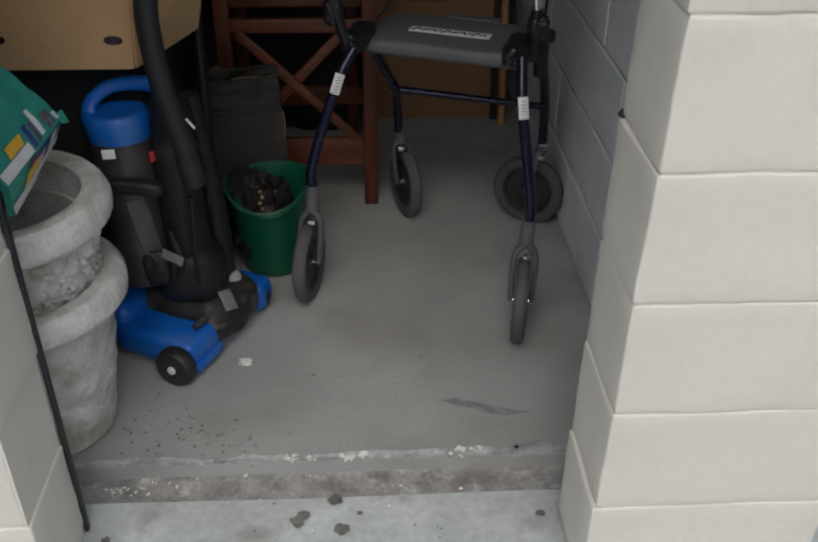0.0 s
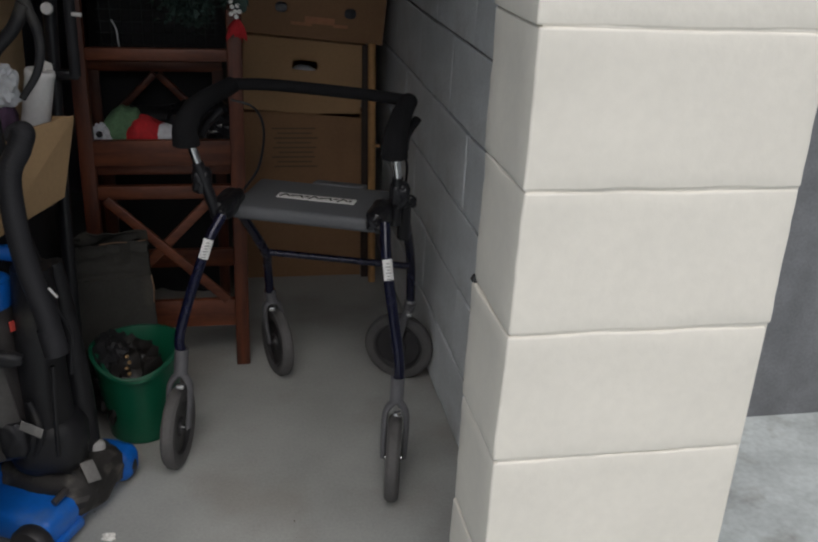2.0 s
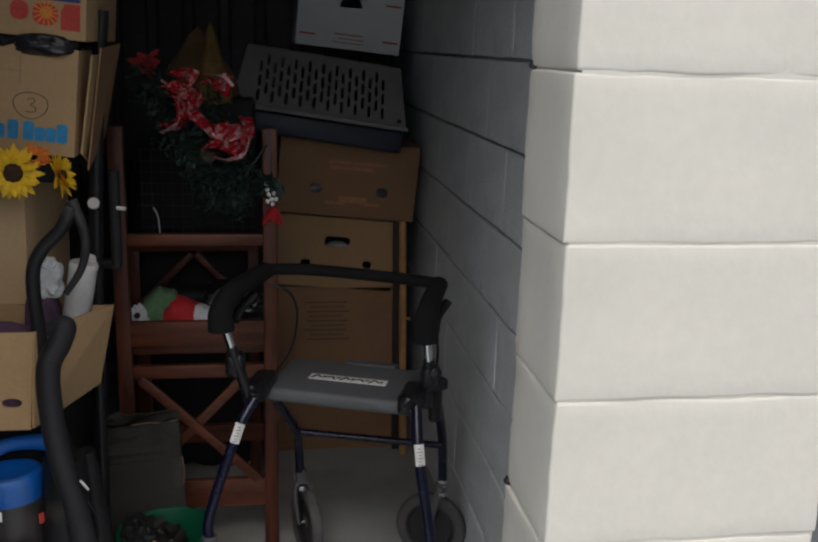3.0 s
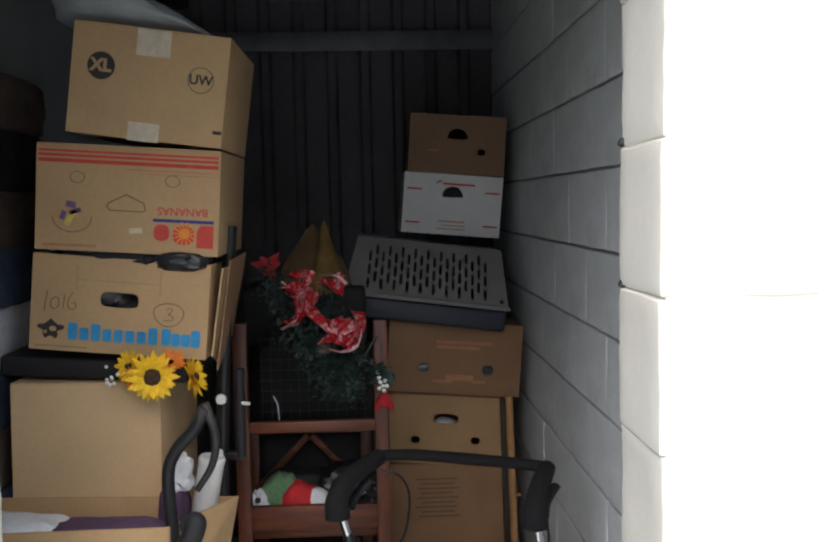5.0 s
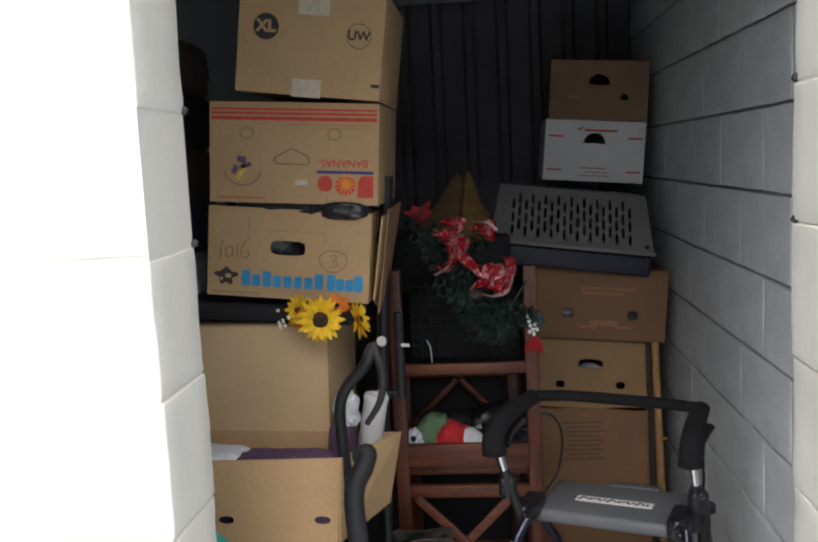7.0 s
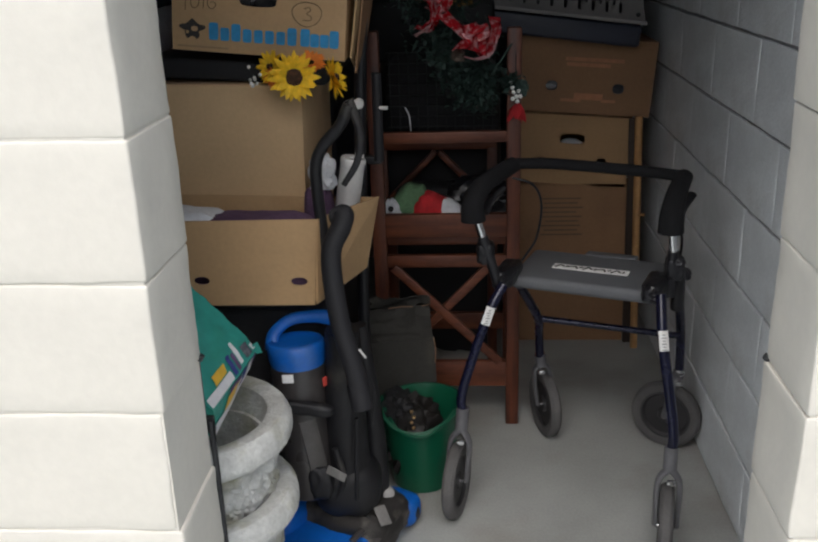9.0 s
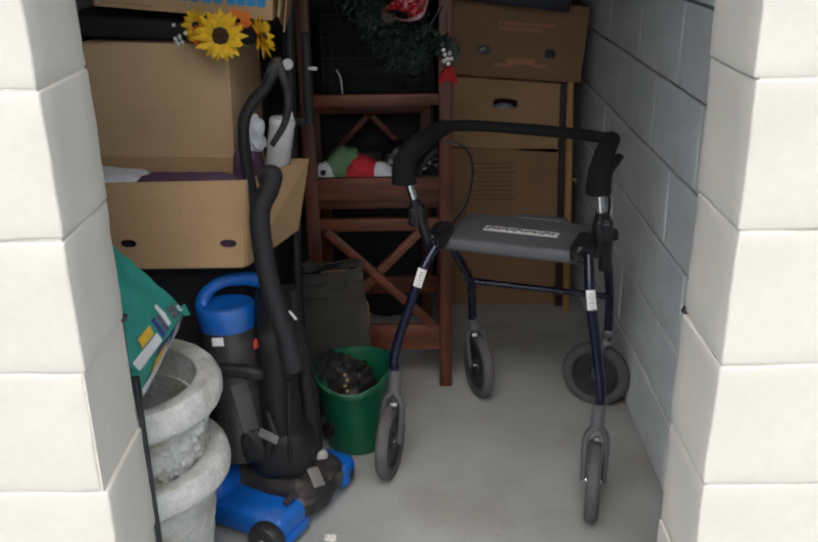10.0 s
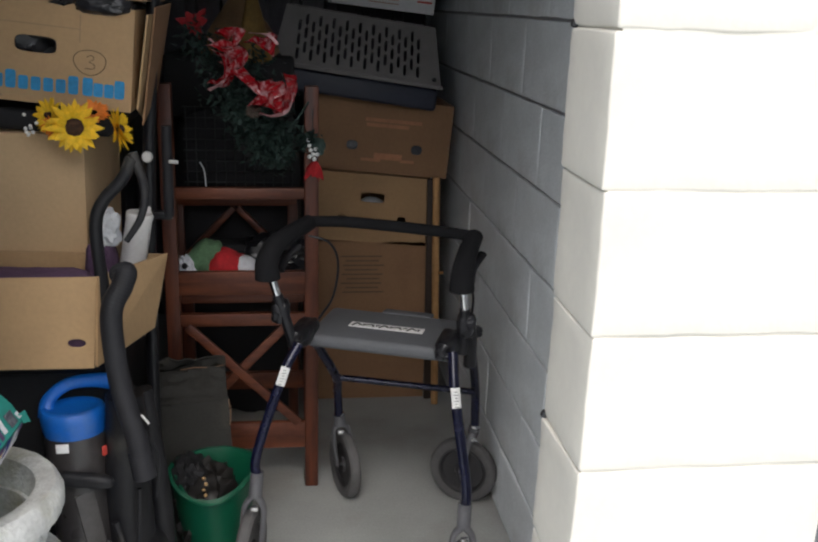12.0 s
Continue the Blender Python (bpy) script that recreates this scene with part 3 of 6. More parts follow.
under = thing("folded_cloth", "folded dark cloth under the white plastic bag", "cloth", M_OPEN @ pose(-0.12, 0.1, 0.01))
part("body", crumpled((0.18, 0.14, 0.11), M_OPEN @ pose(-0.12, 0.1, 0.058), 0.04, 3, 3.0, power=6), PURPLE, under)
cloth = thing("folded_cloth", "folded dark purple cloth in the open box", "cloth", M_OPEN @ pose(0.02, 0.1, 0.05))
part("body", crumpled((0.24, 0.1, 0.195), M_OPEN @ pose(0.09, 0.062, 0.1, 0, 1, 0), 0.03, 3, 4.0, power=8), PURPLE, cloth)
towel = thing("paper_roll", "white paper roll standing in the open box", "roll", M_OPEN @ pose(0.155, 0.235, 0.1))
bm = lathe([(0.0, 0), (0.026, 0), (0.0295, 0.004), (0.0295, 0.222), (0.031, 0.226), (0.031, 0.234), (0.028, 0.239), (0.012, 0.2395), (0.011, 0.21), (0, 0.208)], Matrix.Translation((-0.19, 1.965, 0.735)) @ pose(0, 0, 0, 0, 10.5, 0), 28)
part("body", bm, PALE_PLASTIC, towel)
part("torn_edge", panel([(-0.15, 1.985, 0.965), (-0.122, 1.975, 0.96), (-0.125, 1.978, 0.98), (-0.14, 1.985, 0.985)], 0.0015), PALE_PLASTIC, towel)
pouch = thing("dark_pouch", "dark purple cloth pouch standing in the open box", "pouch", M_OPEN @ pose(0.17, 0.2, 0.01))
part("body", crumpled((0.07, 0.08, 0.215), (-0.235, 1.955, 0.8), 0.08, 2.5, 8.0, power=4), PURPLE, pouch)
wrap = thing("plastic_wrap", "thin crumpled clear plastic wrap on the dark pouch", "wrap", (-0.222, 1.95, 0.9))
part("body", crumpled((0.06, 0.06, 0.085), (-0.222, 1.95, 0.935), 0.3, 2.6, 7.0, power=3), PLASTIC_BAG, wrap)

# tall plain box behind it
M_TALL = pose(-0.453, 2.0, 0.682, 0, 1.5, 0)
tall = carton("tall plain brown cardboard box under the stack", 0.346, 0.44, 0.456, M_TALL, CARD_PALE, group=STACK_L)
dark_lid = thing("black_tray", "shallow black plastic tray lying on the tall box", "tray", (-0.43, 2.2, 1.15))
bm = boxed((0.44, 0.44, 0.05), pose(-0.425, 2.235, 1.172, 0, 4, 0), 0.012, 3)
part("body", bm, TOTE, dark_lid)

# hand-marked box, brand lettering reduced to bars
M_BEEF = pose(-0.360, 1.985, 1.212, 0, 5.5, 0)
beef = carton("open-topped tan cardboard box with pencilled numbers and blue print", 0.405, 0.36, 0.222, M_BEEF, CARD,
              [oval(-0.002, 0.126, 0.088, 0.036, power=4)], open_top=True, group=STACK_L)
# blue printed name as plain bars
for i, x in enumerate([-0.105 + 0.0262 * k for k in range(8)] + [0.109 + 0.0225 * k for k in range(4)]):
    tall_one = i in (0, 2, 7, 8, 11)
    h, w = (0.04, 0.022) if tall_one else (0.03, 0.021)
    mark = plate(oval(x, 0.027 + h / 2, w, h, 16, 6), [], 0.001, pose(0, -0.0011, 0))
    part("printed_name", mark, INK_BLUE, beef, local=True, flat=True)
emblem = [(-0.155 + (0.024 + 0.007 * math.sin(3 * a) + 0.004 * math.sin(7 * a)) * math.cos(a), 0.048 + (0.02 + 0.005 * math.sin(5 * a)) * math.sin(a)) for a in (2 * math.pi * k / 40 for k in range(40))]
part("printed_emblem", plate(emblem, [oval(-0.15, 0.05, 0.016, 0.012), oval(-0.168, 0.042, 0.01, 0.008)], 0.001, pose(0, -0.0011, 0)), INK_DARK, beef, local=True, flat=True)


def stroke(root, points, closed=False):
    """One pencil stroke on the front of a box."""
    pts = [(x, -0.0008, z) for x, z in points]
    part("pencil_stroke", tubed(pts + pts[:1] if closed else pts, 0.0014, 6, 5, 0.6), INK_BROWN, root, local=True)


for pencil, loop in (([(-0.165, 0.137), (-0.17, 0.111), (-0.171, 0.091)], False),
                     ([(-0.147, 0.124), (-0.157, 0.115), (-0.156, 0.1), (-0.147, 0.097), (-0.139, 0.107), (-0.141, 0.121)], True),
                     ([(-0.127, 0.131), (-0.128, 0.113), (-0.129, 0.097)], False),
                     ([(-0.108, 0.137), (-0.117, 0.121), (-0.118, 0.104), (-0.109, 0.097), (-0.1, 0.104), (-0.103, 0.112), (-0.113, 0.111)], False),
                     ([(0.105, 0.111), (0.116, 0.115), (0.12, 0.108), (0.111, 0.101), (0.121, 0.096), (0.12, 0.087), (0.102, 0.086)], False),
                     ([(0.112 + 0.034 * math.cos(a) + 0.003 * math.sin(2 * a), 0.099 + 0.027 * math.sin(a)) for a in (2 * math.pi * k / 14 for k in range(15))], False)):
    stroke(beef, pencil, loop)
print_bars(beef, CARD_INSIDE, [(-0.13, 0.01, 0.12, 0.004), (-0.1, 0.17, 0.0016, 0.06), (0.09, 0.17, 0.0016, 0.06), (-0.005, 0.168, 0.19, 0.0016)], "fold_line")
part("torn_flap", panel([(-0.145, 1.995, 1.2), (-0.155, 2.14, 1.16), (-0.105, 2.16, 1.405), (-0.113, 1.995, 1.405)], 0.004), CARD, beef)
part("torn_flap", panel([(-0.14, 2.03, 1.16), (-0.13, 2.2, 1.22), (-0.09, 2.22, 1.43), (-0.102, 2.04, 1.42)], 0.004), CARD_DARK, beef)
liner = thing("bin_liner", "rumpled black plastic bag spilling from the tan box", "bag", M_BEEF @ pose(0, 0.1, 0.1))
part("body", crumpled((0.38, 0.3, 0.16), M_BEEF @ pose(0.0, 0.175, 0.168, 0, 0, 0), 0.2, 3, 2.0, power=4), BLACK_BAG, liner)
part("fold", crumpled((0.34, 0.09, 0.04), M_BEEF @ pose(0.02, 0.045, 0.228, 0, -1, 0), 0.2, 2.5, 5.0, power=3), BLACK_BAG, liner)
part("fold", crumpled((0.12, 0.06, 0.045), M_BEEF @ pose(0.135, 0.012, 0.226, 0, -3, 0), 0.15, 2, 6.0, power=3.5), BLACK_BAG, liner)

# upside-down fruit box
M_FRUIT = pose(-0.328, 1.98, 1.447, 0, 4.0, 0)
fruit = carton("upturned tan fruit box with red stripes and upside-down lettering", 0.415, 0.38, 0.238, M_FRUIT, CARD,
               [half_moon(-0.002, 0.128, 0.016, 0.004)], group=STACK_L)
print_bars(fruit, INK_RED, [(0, 0.226, 0.405, 0.005), (0, 0.216, 0.405, 0.006), (0, 0.204, 0.405, 0.0085)], "printed_stripe")
part("printed_word", letters("BANANAS", 0.018, pose(0.125, -0.0012, 0.1, 0, 180, 0), bold=0.02), INK_RED, fruit, local=True, flat=True)
print_bars(fruit, INK_NAVY, [(0.127, 0.078, 0.138, 0.007)], "printed_stripe")
part("printed_logo", plate([(0.158, 0.018), (0.196, 0.018), (0.196, 0.07), (0.166, 0.07), (0.158, 0.055)], [], 0.001, pose(0, -0.0011, 0)), INK_RED, fruit, local=True, flat=True)
part("printed_logo", plate(oval(0.078, 0.05, 0.036, 0.038), [], 0.001, pose(0, -0.0011, 0)), INK_RED, fruit, local=True, flat=True)
part("printed_logo", plate(oval(0.128, 0.046, 0.05, 0.044), [], 0.001, pose(0, -0.0006, 0)), INK_RED, fruit, local=True, flat=True)
print_bars(fruit, INK_FADED, [(0.09, 0.19, 0.2, 0.0022), (0.12, 0.182, 0.15, 0.0016)], "printed_line")
bm = disc(bmesh.new(), 0.13, 0.05, 0.0125, I4, proud=0.0022)
for k in range(14):
    a = 2 * math.pi * k / 14
    bar(bm, 0.13 + 0.02 * math.cos(a), 0.05 + 0.02 * math.sin(a), 0.014, 0.0028, I4, proud=0.002, turn=-math.degrees(a))
part("printed_sun", bm, INK_ORANGE, fruit, local=True, flat=True)
bm = tubed([(-0.125 + 0.044 * math.cos(a), -0.0008, 0.078 + 0.036 * math.sin(a)) for a in (math.pi * (1.0 + k / 10) for k in range(11))], 0.0026, 6, 3, 0.4)
part("printed_arc", bm, INK_FADED, fruit, local=True, flat=True)
print_bars(fruit, INK_PURPLE, [(-0.128, 0.105, 0.022, 0.014, 10), (-0.118, 0.09, 0.026, 0.01, -20), (-0.145, 0.08, 0.012, 0.02, 20)], "printed_emblem")
print_bars(fruit, INK_YELLOW, [(-0.128, 0.075, 0.012, 0.04, 30)], "printed_emblem")
print_bars(fruit, INK_FADED, [(-0.13, 0.012, 0.12, 0.006)], "printed_line")
for x in (-0.115, 0.1):
    part("vent_cut", disc(bmesh.new(), x, 0.168, 0.017, Matrix.Diagonal((1, 1, 0.8, 1)) @ Matrix.Translation((0, 0, 0.042)), ring=0.0018), INK_BROWN, fruit, local=True, flat=True)
bm = bmesh.new()
tube(bm, [(-0.047, -0.001, 0.104), (-0.044, -0.001, 0.112), (-0.004, -0.001, 0.133), (0.036, -0.001, 0.115), (0.04, -0.001, 0.1), (0.034, -0.001, 0.095), (-0.04, -0.001, 0.096), (-0.047, -0.001, 0.104)], 0.0012, 6, 0)
part("handle_cut", bm, INK_BROWN, fruit, local=True)
print_bars(fruit, TAPE, [(0.02, 0.052, 0.03, 0.012, -5)], "tape_scrap")

# moving box with a size mark
M_XL = pose(-0.278, 1.975, 1.703, 0, 7.5, 0)
moving = carton("tan moving box with round size marks and clear tape", 0.35, 0.40, 0.246, M_XL, CARD, group=STACK_L)
part("printed_disc", disc(bmesh.new(), -0.108, 0.155, 0.031, I4), INK_DARK, moving, local=True, flat=True)
part("printed_size", letters("XL", 0.027, pose(-0.108, -0.0026, 0.155), bold=0.07), CARD, moving, local=True, flat=True)
bm = letters("UW", 0.022, pose(0.116, -0.0014, 0.147), bold=0.035)
disc(bm, 0.116, 0.147, 0.0295, I4, ring=0.0016)
part("printed_mark", bm, INK_DARK, moving, local=True, flat=True)
print_bars(moving, INK_DARK, [(0.163, 0.034, 0.02, 0.008)])
print_bars(moving, TAPE, [(0.005, 0.218, 0.076, 0.06)], "tape")
print_bars(moving, TAPE, [(-0.002, 0.017, 0.07, 0.042)], "tape")
sheet = thing("plastic_sheet", "bunched dusty grey plastic sheet on top of the boxes", "sheet", (-0.33, 2.1, 1.96))
bm = crumpled((2.0, 2.0, 2.0), Matrix(), 0.06, 1.6, 3.0, 5, 2.6)
for v in bm.verts:
    u = (v.co.x + 1) / 2
    lift = (0.06 * (1 - u) + 0.012 * u) * (1.0 if v.co.z > 0 else 1.75)
    v.co = Vector((-0.512 + 0.385 * u, 2.14 + 0.15 * v.co.y, 2.052 - 0.02 * u - 0.085 * u * u + lift * v.co.z))
    v.co.z += 0.006 * noise.noise(v.co * 16) + 0.004 * abs(noise.noise(Vector((v.co.x * 9, v.co.y * 40, 2))))
part("body", bm, GREY_SHEET, sheet)

# pile of cloth in the gap beside the stack
pile = thing("cloth_pile", "pile of bagged blankets and printed clothes beside the boxes", "pile", (-0.745, 2.2, 0))
rng = random.Random(17)
for k, mat in enumerate((BROWN_CLOTH, TOTE, BROWN_CLOTH, BLUE_CLOTH, TOTE, BLUE_CLOTH, BROWN_CLOTH, BLUE_CLOTH, WHITE_CLOTH, BLUE_CLOTH, BROWN_CLOTH, TOTE, BROWN_CLOTH)):
    part("blanket", crumpled((0.185 + rng.uniform(-0.015, 0.0), 0.5 + rng.uniform(-0.06, 0.02), 0.16), (-0.747 + rng.uniform(-0.006, 0.006), 2.25, 0.077 + 0.145 * k), 0.07, 3, 100 + k, power=6), mat, pile)



def petal(bm, m, length, width, curl=0.25):
    """One pointed, curled petal as a thin strip."""
    n = 5
    rows = []
    for i in range(n + 1):
        u = i / n
        w = width * math.sin(math.pi * min(u * 0.88 + 0.12, 1)) ** 0.8 * (1 - 0.25 * u)
        z = curl * length * (u * u) * 0.5
        rows.append([bm.verts.new(m @ Vector((s * w / 2, length * u, z + (0.12 * w if s == 0 else 0)))) for s in (-1, 0, 1)])
    for a, b in zip(rows, rows[1:]):
        for k in range(2):
            bm.faces.new((a[k], a[k + 1], b[k + 1], b[k]))
    return bm


def bloom(root, at, facing, radius, seed, mat=PETAL, heart=0.36, rows=3):
    """A silk flower: rings of petals round a seed head, facing a direction."""
    rng = random.Random(seed)
    base = Matrix.Translation(at) @ Vector(facing).to_track_quat("Z", "Y").to_matrix().to_4x4()
    bm = bmesh.new()
    for r in range(rows):
        count = 15 - r * 2
        for k in range(count):
            a = 360 / count * (k + 0.5 * r) + rng.uniform(-6, 6)
            petal(bm, base @ pose(0, 0, 0.003 * r, 0, 0, a) @ pose(0, radius * 0.22, 0, 8 + 12 * r + rng.uniform(-8, 8)), radius * (0.82 - 0.1 * r) * rng.uniform(0.9, 1.08), radius * 0.34, rng.uniform(-0.3, 0.4))
    part("petals", bm, mat, root, flat=True)
    if heart:
        bm = bmesh.new()
        bmesh.ops.create_icosphere(bm, subdivisions=4, radius=1)
        for v in bm.verts:
            v.co *= 1 + 0.09 * noise.noise(v.co * 14)
        bmesh.ops.transform(bm, matrix=base @ Matrix.Translation((0, 0, 0.008)) @ Matrix.Diagonal((radius * heart, radius * heart, radius * 0.16, 1)), verts=bm.verts)
        part("seed_head", bm, SEED, root)


flowers = thing("silk_sunflowers", "bunch of yellow silk sunflowers tucked under a box", "flowers", (-0.27, 1.96, 1.12))
bloom(flowers, (-0.269, 1.93, 1.167), (0.25, -1, 0.12), 0.058, 1)
bloom(flowers, (-0.182, 1.945, 1.16), (1, -0.12, 0.25), 0.05, 2, heart=0.2)
bloom(flowers, (-0.325, 1.955, 1.188), (-0.5, -0.8, 0.3), 0.04, 3, heart=0.15, rows=2)
bloom(flowers, (-0.232, 1.955, 1.195), (0.1, -0.7, 0.8), 0.035, 4, PETAL_OR, heart=0, rows=2)
bloom(flowers, (-0.322, 1.95, 1.165), (-0.3, -0.9, 0.0), 0.025, 5, PETAL_OR, heart=0, rows=2)
bm = bmesh.new()
rng = random.Random(8)
for k in range(9):
    bmesh.ops.create_icosphere(bm, subdivisions=2, radius=0.0042, matrix=Matrix.Translation((-0.362 + rng.uniform(-0.014, 0.014), 1.94 + rng.uniform(-0.01, 0.01), 1.17 + rng.uniform(-0.028, 0.022))))
part("berries", bm, BERRY, flowers)
part("stem", tubed([(-0.27, 1.96, 1.16), (-0.28, 2.03, 1.17), (-0.29, 2.1, 1.165)], 0.004, 8), NEEDLE, flowers)

# ---- right-hand stack ----
M_LOW = pose(0.478, 3.05, 0, 0, 0, 0)
low = carton("large brown cardboard box with faint printed lines on the floor", 0.43, 0.42, 0.612, M_LOW, CARD_DARK, group=STACK_R)
print_bars(low, INK_BROWN, [(-0.03 + 0.004 * (k % 3), 0.56 - 0.017 * k, 0.15 - 0.03 * (k % 2), 0.004) for k in range(9)], "printed_line")
M_MID = pose(0.473, 3.05, 0.613, 0, 4.5, 0)
mid = carton("tan cardboard box with a hand hole and round vents", 0.41, 0.38, 0.243, M_MID, CARD_MID, [oval(0.0, 0.165, 0.088, 0.036, power=4), oval(-0.105, 0.085, 0.032, 0.026), oval(0.11, 0.09, 0.032, 0.026)], group=STACK_R)
paper = thing("crumpled_paper", "crumpled white paper inside the tan box", "paper", M_MID @ pose(0, 0.05, 0.06))
part("body", crumpled((0.14, 0.12, 0.16), M_MID @ pose(0.005, 0.07, 0.072), 0.05, 3, 9, power=2.2), WHITE_CLOTH, paper)
M_RB = pose(0.511, 3.05, 0.866, 0, 4.6, 0)
rbox = carton("wide brown cardboard box with round holes and faded red print", 0.475, 0.42, 0.252, M_RB, CARD_DARK, [oval(-0.109, 0.092, 0.04, 0.034), oval(0.12, 0.092, 0.04, 0.034)], group=STACK_R)
print_bars(rbox, INK_FADED, [(0.03, 0.186, 0.2, 0.012), (0.01, 0.168, 0.15, 0.012), (0.02, 0.06, 0.1, 0.022), (-0.04, 0.045, 0.07, 0.01), (0.09, 0.048, 0.05, 0.01)], "printed_line")

stuffing = thing("plastic_bag", "dark grey plastic bag inside the brown box", "bag", M_RB @ pose(0, 0.05, 0.02))
part("body", crumpled((0.42, 0.13, 0.17), M_RB @ pose(0.0, 0.085, 0.09), 0.15, 3, 19), BAG_GREY, stuffing)

# pet carrier with a slotted sloping face
M_KEN = pose(0.406, 2.965, 1.13, 0, 7.6, 0)
kennel = thing("pet_carrier", "grey plastic pet carrier shell with slotted vents on a box", "pet carrier", M_KEN)
bm = boxed((0.56, 0.46, 0.075), (0.006, 0.25, 0.0375), 0.012, 3)
part("base", bm, KENNEL_DARK, kennel, "dark blue lower edge", local=True)
slots = []
for c in range(19):
    x = -0.205 + 0.0228 * c
    for r in range(3):
        z = 0.055 + 0.062 * r + (0.031 if c % 2 else 0.0)
        if z < 0.215:
            slots.append(oval(x, z, 0.0115, 0.05, 8, 4))
slope = plate([(-0.287, 0.0), (0.287, 0.0), (0.265, 0.262), (-0.252, 0.262)], slots, 0.008, pose(0, -0.01, 0.082, -44, 0, 0))
part("vent_face", slope, KENNEL, kennel, local=True)
bm = bmesh.new()
top_z, top_y = 0.082 + 0.262 * math.cos(radians(44)), -0.01 + 0.262 * math.sin(radians(44))
box(bm, (0.515, 0.3, 0.008), (0.006, top_y + 0.15, top_z))
part("top", bm, KENNEL, kennel, local=True)
for s in (-1, 1):
    bm = bmesh.new()
    xs = 0.285 * s, 0.258 * s
    pts = [(xs[0], 0.0, 0.082), (xs[1], top_y, top_z), (xs[1], 0.45, top_z), (xs[0], 0.47, 0.082)]
    a = [bm.verts.new(p) for p in pts]
    b = [bm.verts.new((x - 0.007 * s, y, z)) for x, y, z in pts]
    bm.faces.new(a)
    bm.faces.new(b[::-1])
    for k in range(4):
        bm.faces.new((a[k], a[(k + 1) % 4], b[(k + 1) % 4], b[k]))
    part("side", bm, KENNEL, kennel, local=True)
part("rim", boxed((0.585, 0.02, 0.014), (0, -0.006, 0.084), 0.004), KENNEL, kennel, local=True)
for x in (-0.262, 0.262):
    part("bolt", lathe([(0, 0), (0.008, 0), (0.007, 0.004), (0, 0.005)], pose(x, 0.006, 0.106, 46), 12), STEEL_DARK, kennel, local=True)

M_WHITE = pose(0.53, 3.27, 1.425, 0, 5.2, 0)
white = carton("white cardboard box with red corner marks and a hand hole", 0.37, 0.36, 0.222, M_WHITE, CARD_WHITE, [half_moon(0.0, 0.142, 0.08, 0.04)], group=STACK_R)
print_bars(white, INK_RED, [(-0.145, 0.165, 0.054, 0.006), (0.148, 0.165, 0.054, 0.006), (-0.145, 0.04, 0.054, 0.006), (0.148, 0.04, 0.054, 0.006), (0.02, 0.19, 0.12, 0.007), (-0.055, 0.196, 0.02, 0.006, -25)], "printed_mark")
print_bars(white, INK_FADED, [(0.0, 0.05, 0.1, 0.004), (0.01, 0.035, 0.09, 0.003), (0.0, 0.022, 0.11, 0.003)], "printed_line")
M_BROWN = pose(0.556, 3.27, 1.652, 0, 4.0, 0)
brown = carton("dark brown cardboard box with a hand hole on the white box", 0.36, 0.36, 0.215, M_BROWN, CARD_OLD, [half_moon(0.0, 0.13, 0.08, 0.04), oval(0.092, 0.085, 0.032, 0.024)], group=STACK_R)
print_bars(brown, INK_FADED, [(-0.09, 0.085, 0.04, 0.008)])

# sticks beside the stack
pole = thing("wooden_pole", "pale wooden pole leaning beside the boxes", "pole", (0.72, 2.99, 0))
part("shaft", tubed([(0.728, 2.985, 0.0), (0.707, 3.01, 0.86)], 0.0135, 12, 0), PINE, pole)
part("peg", tubed([(0.712, 3.0, 0.51), (0.74, 2.985, 0.515)], 0.006, 8, 0), PINE, pole)
strut = thing("dark_post", "dark wooden post standing behind the pole", "post", (0.69, 3.02, 0))
part("shaft", boxed((0.028, 0.02, 0.85), pose(0.7, 3.034, 0.425, 0, -1, 0), 0.003), material("dark_wood", (0.035, 0.022, 0.016), 0.7, scale=10), strut)

# ---- wooden bar stools ----
STOOL_Y = 2.42


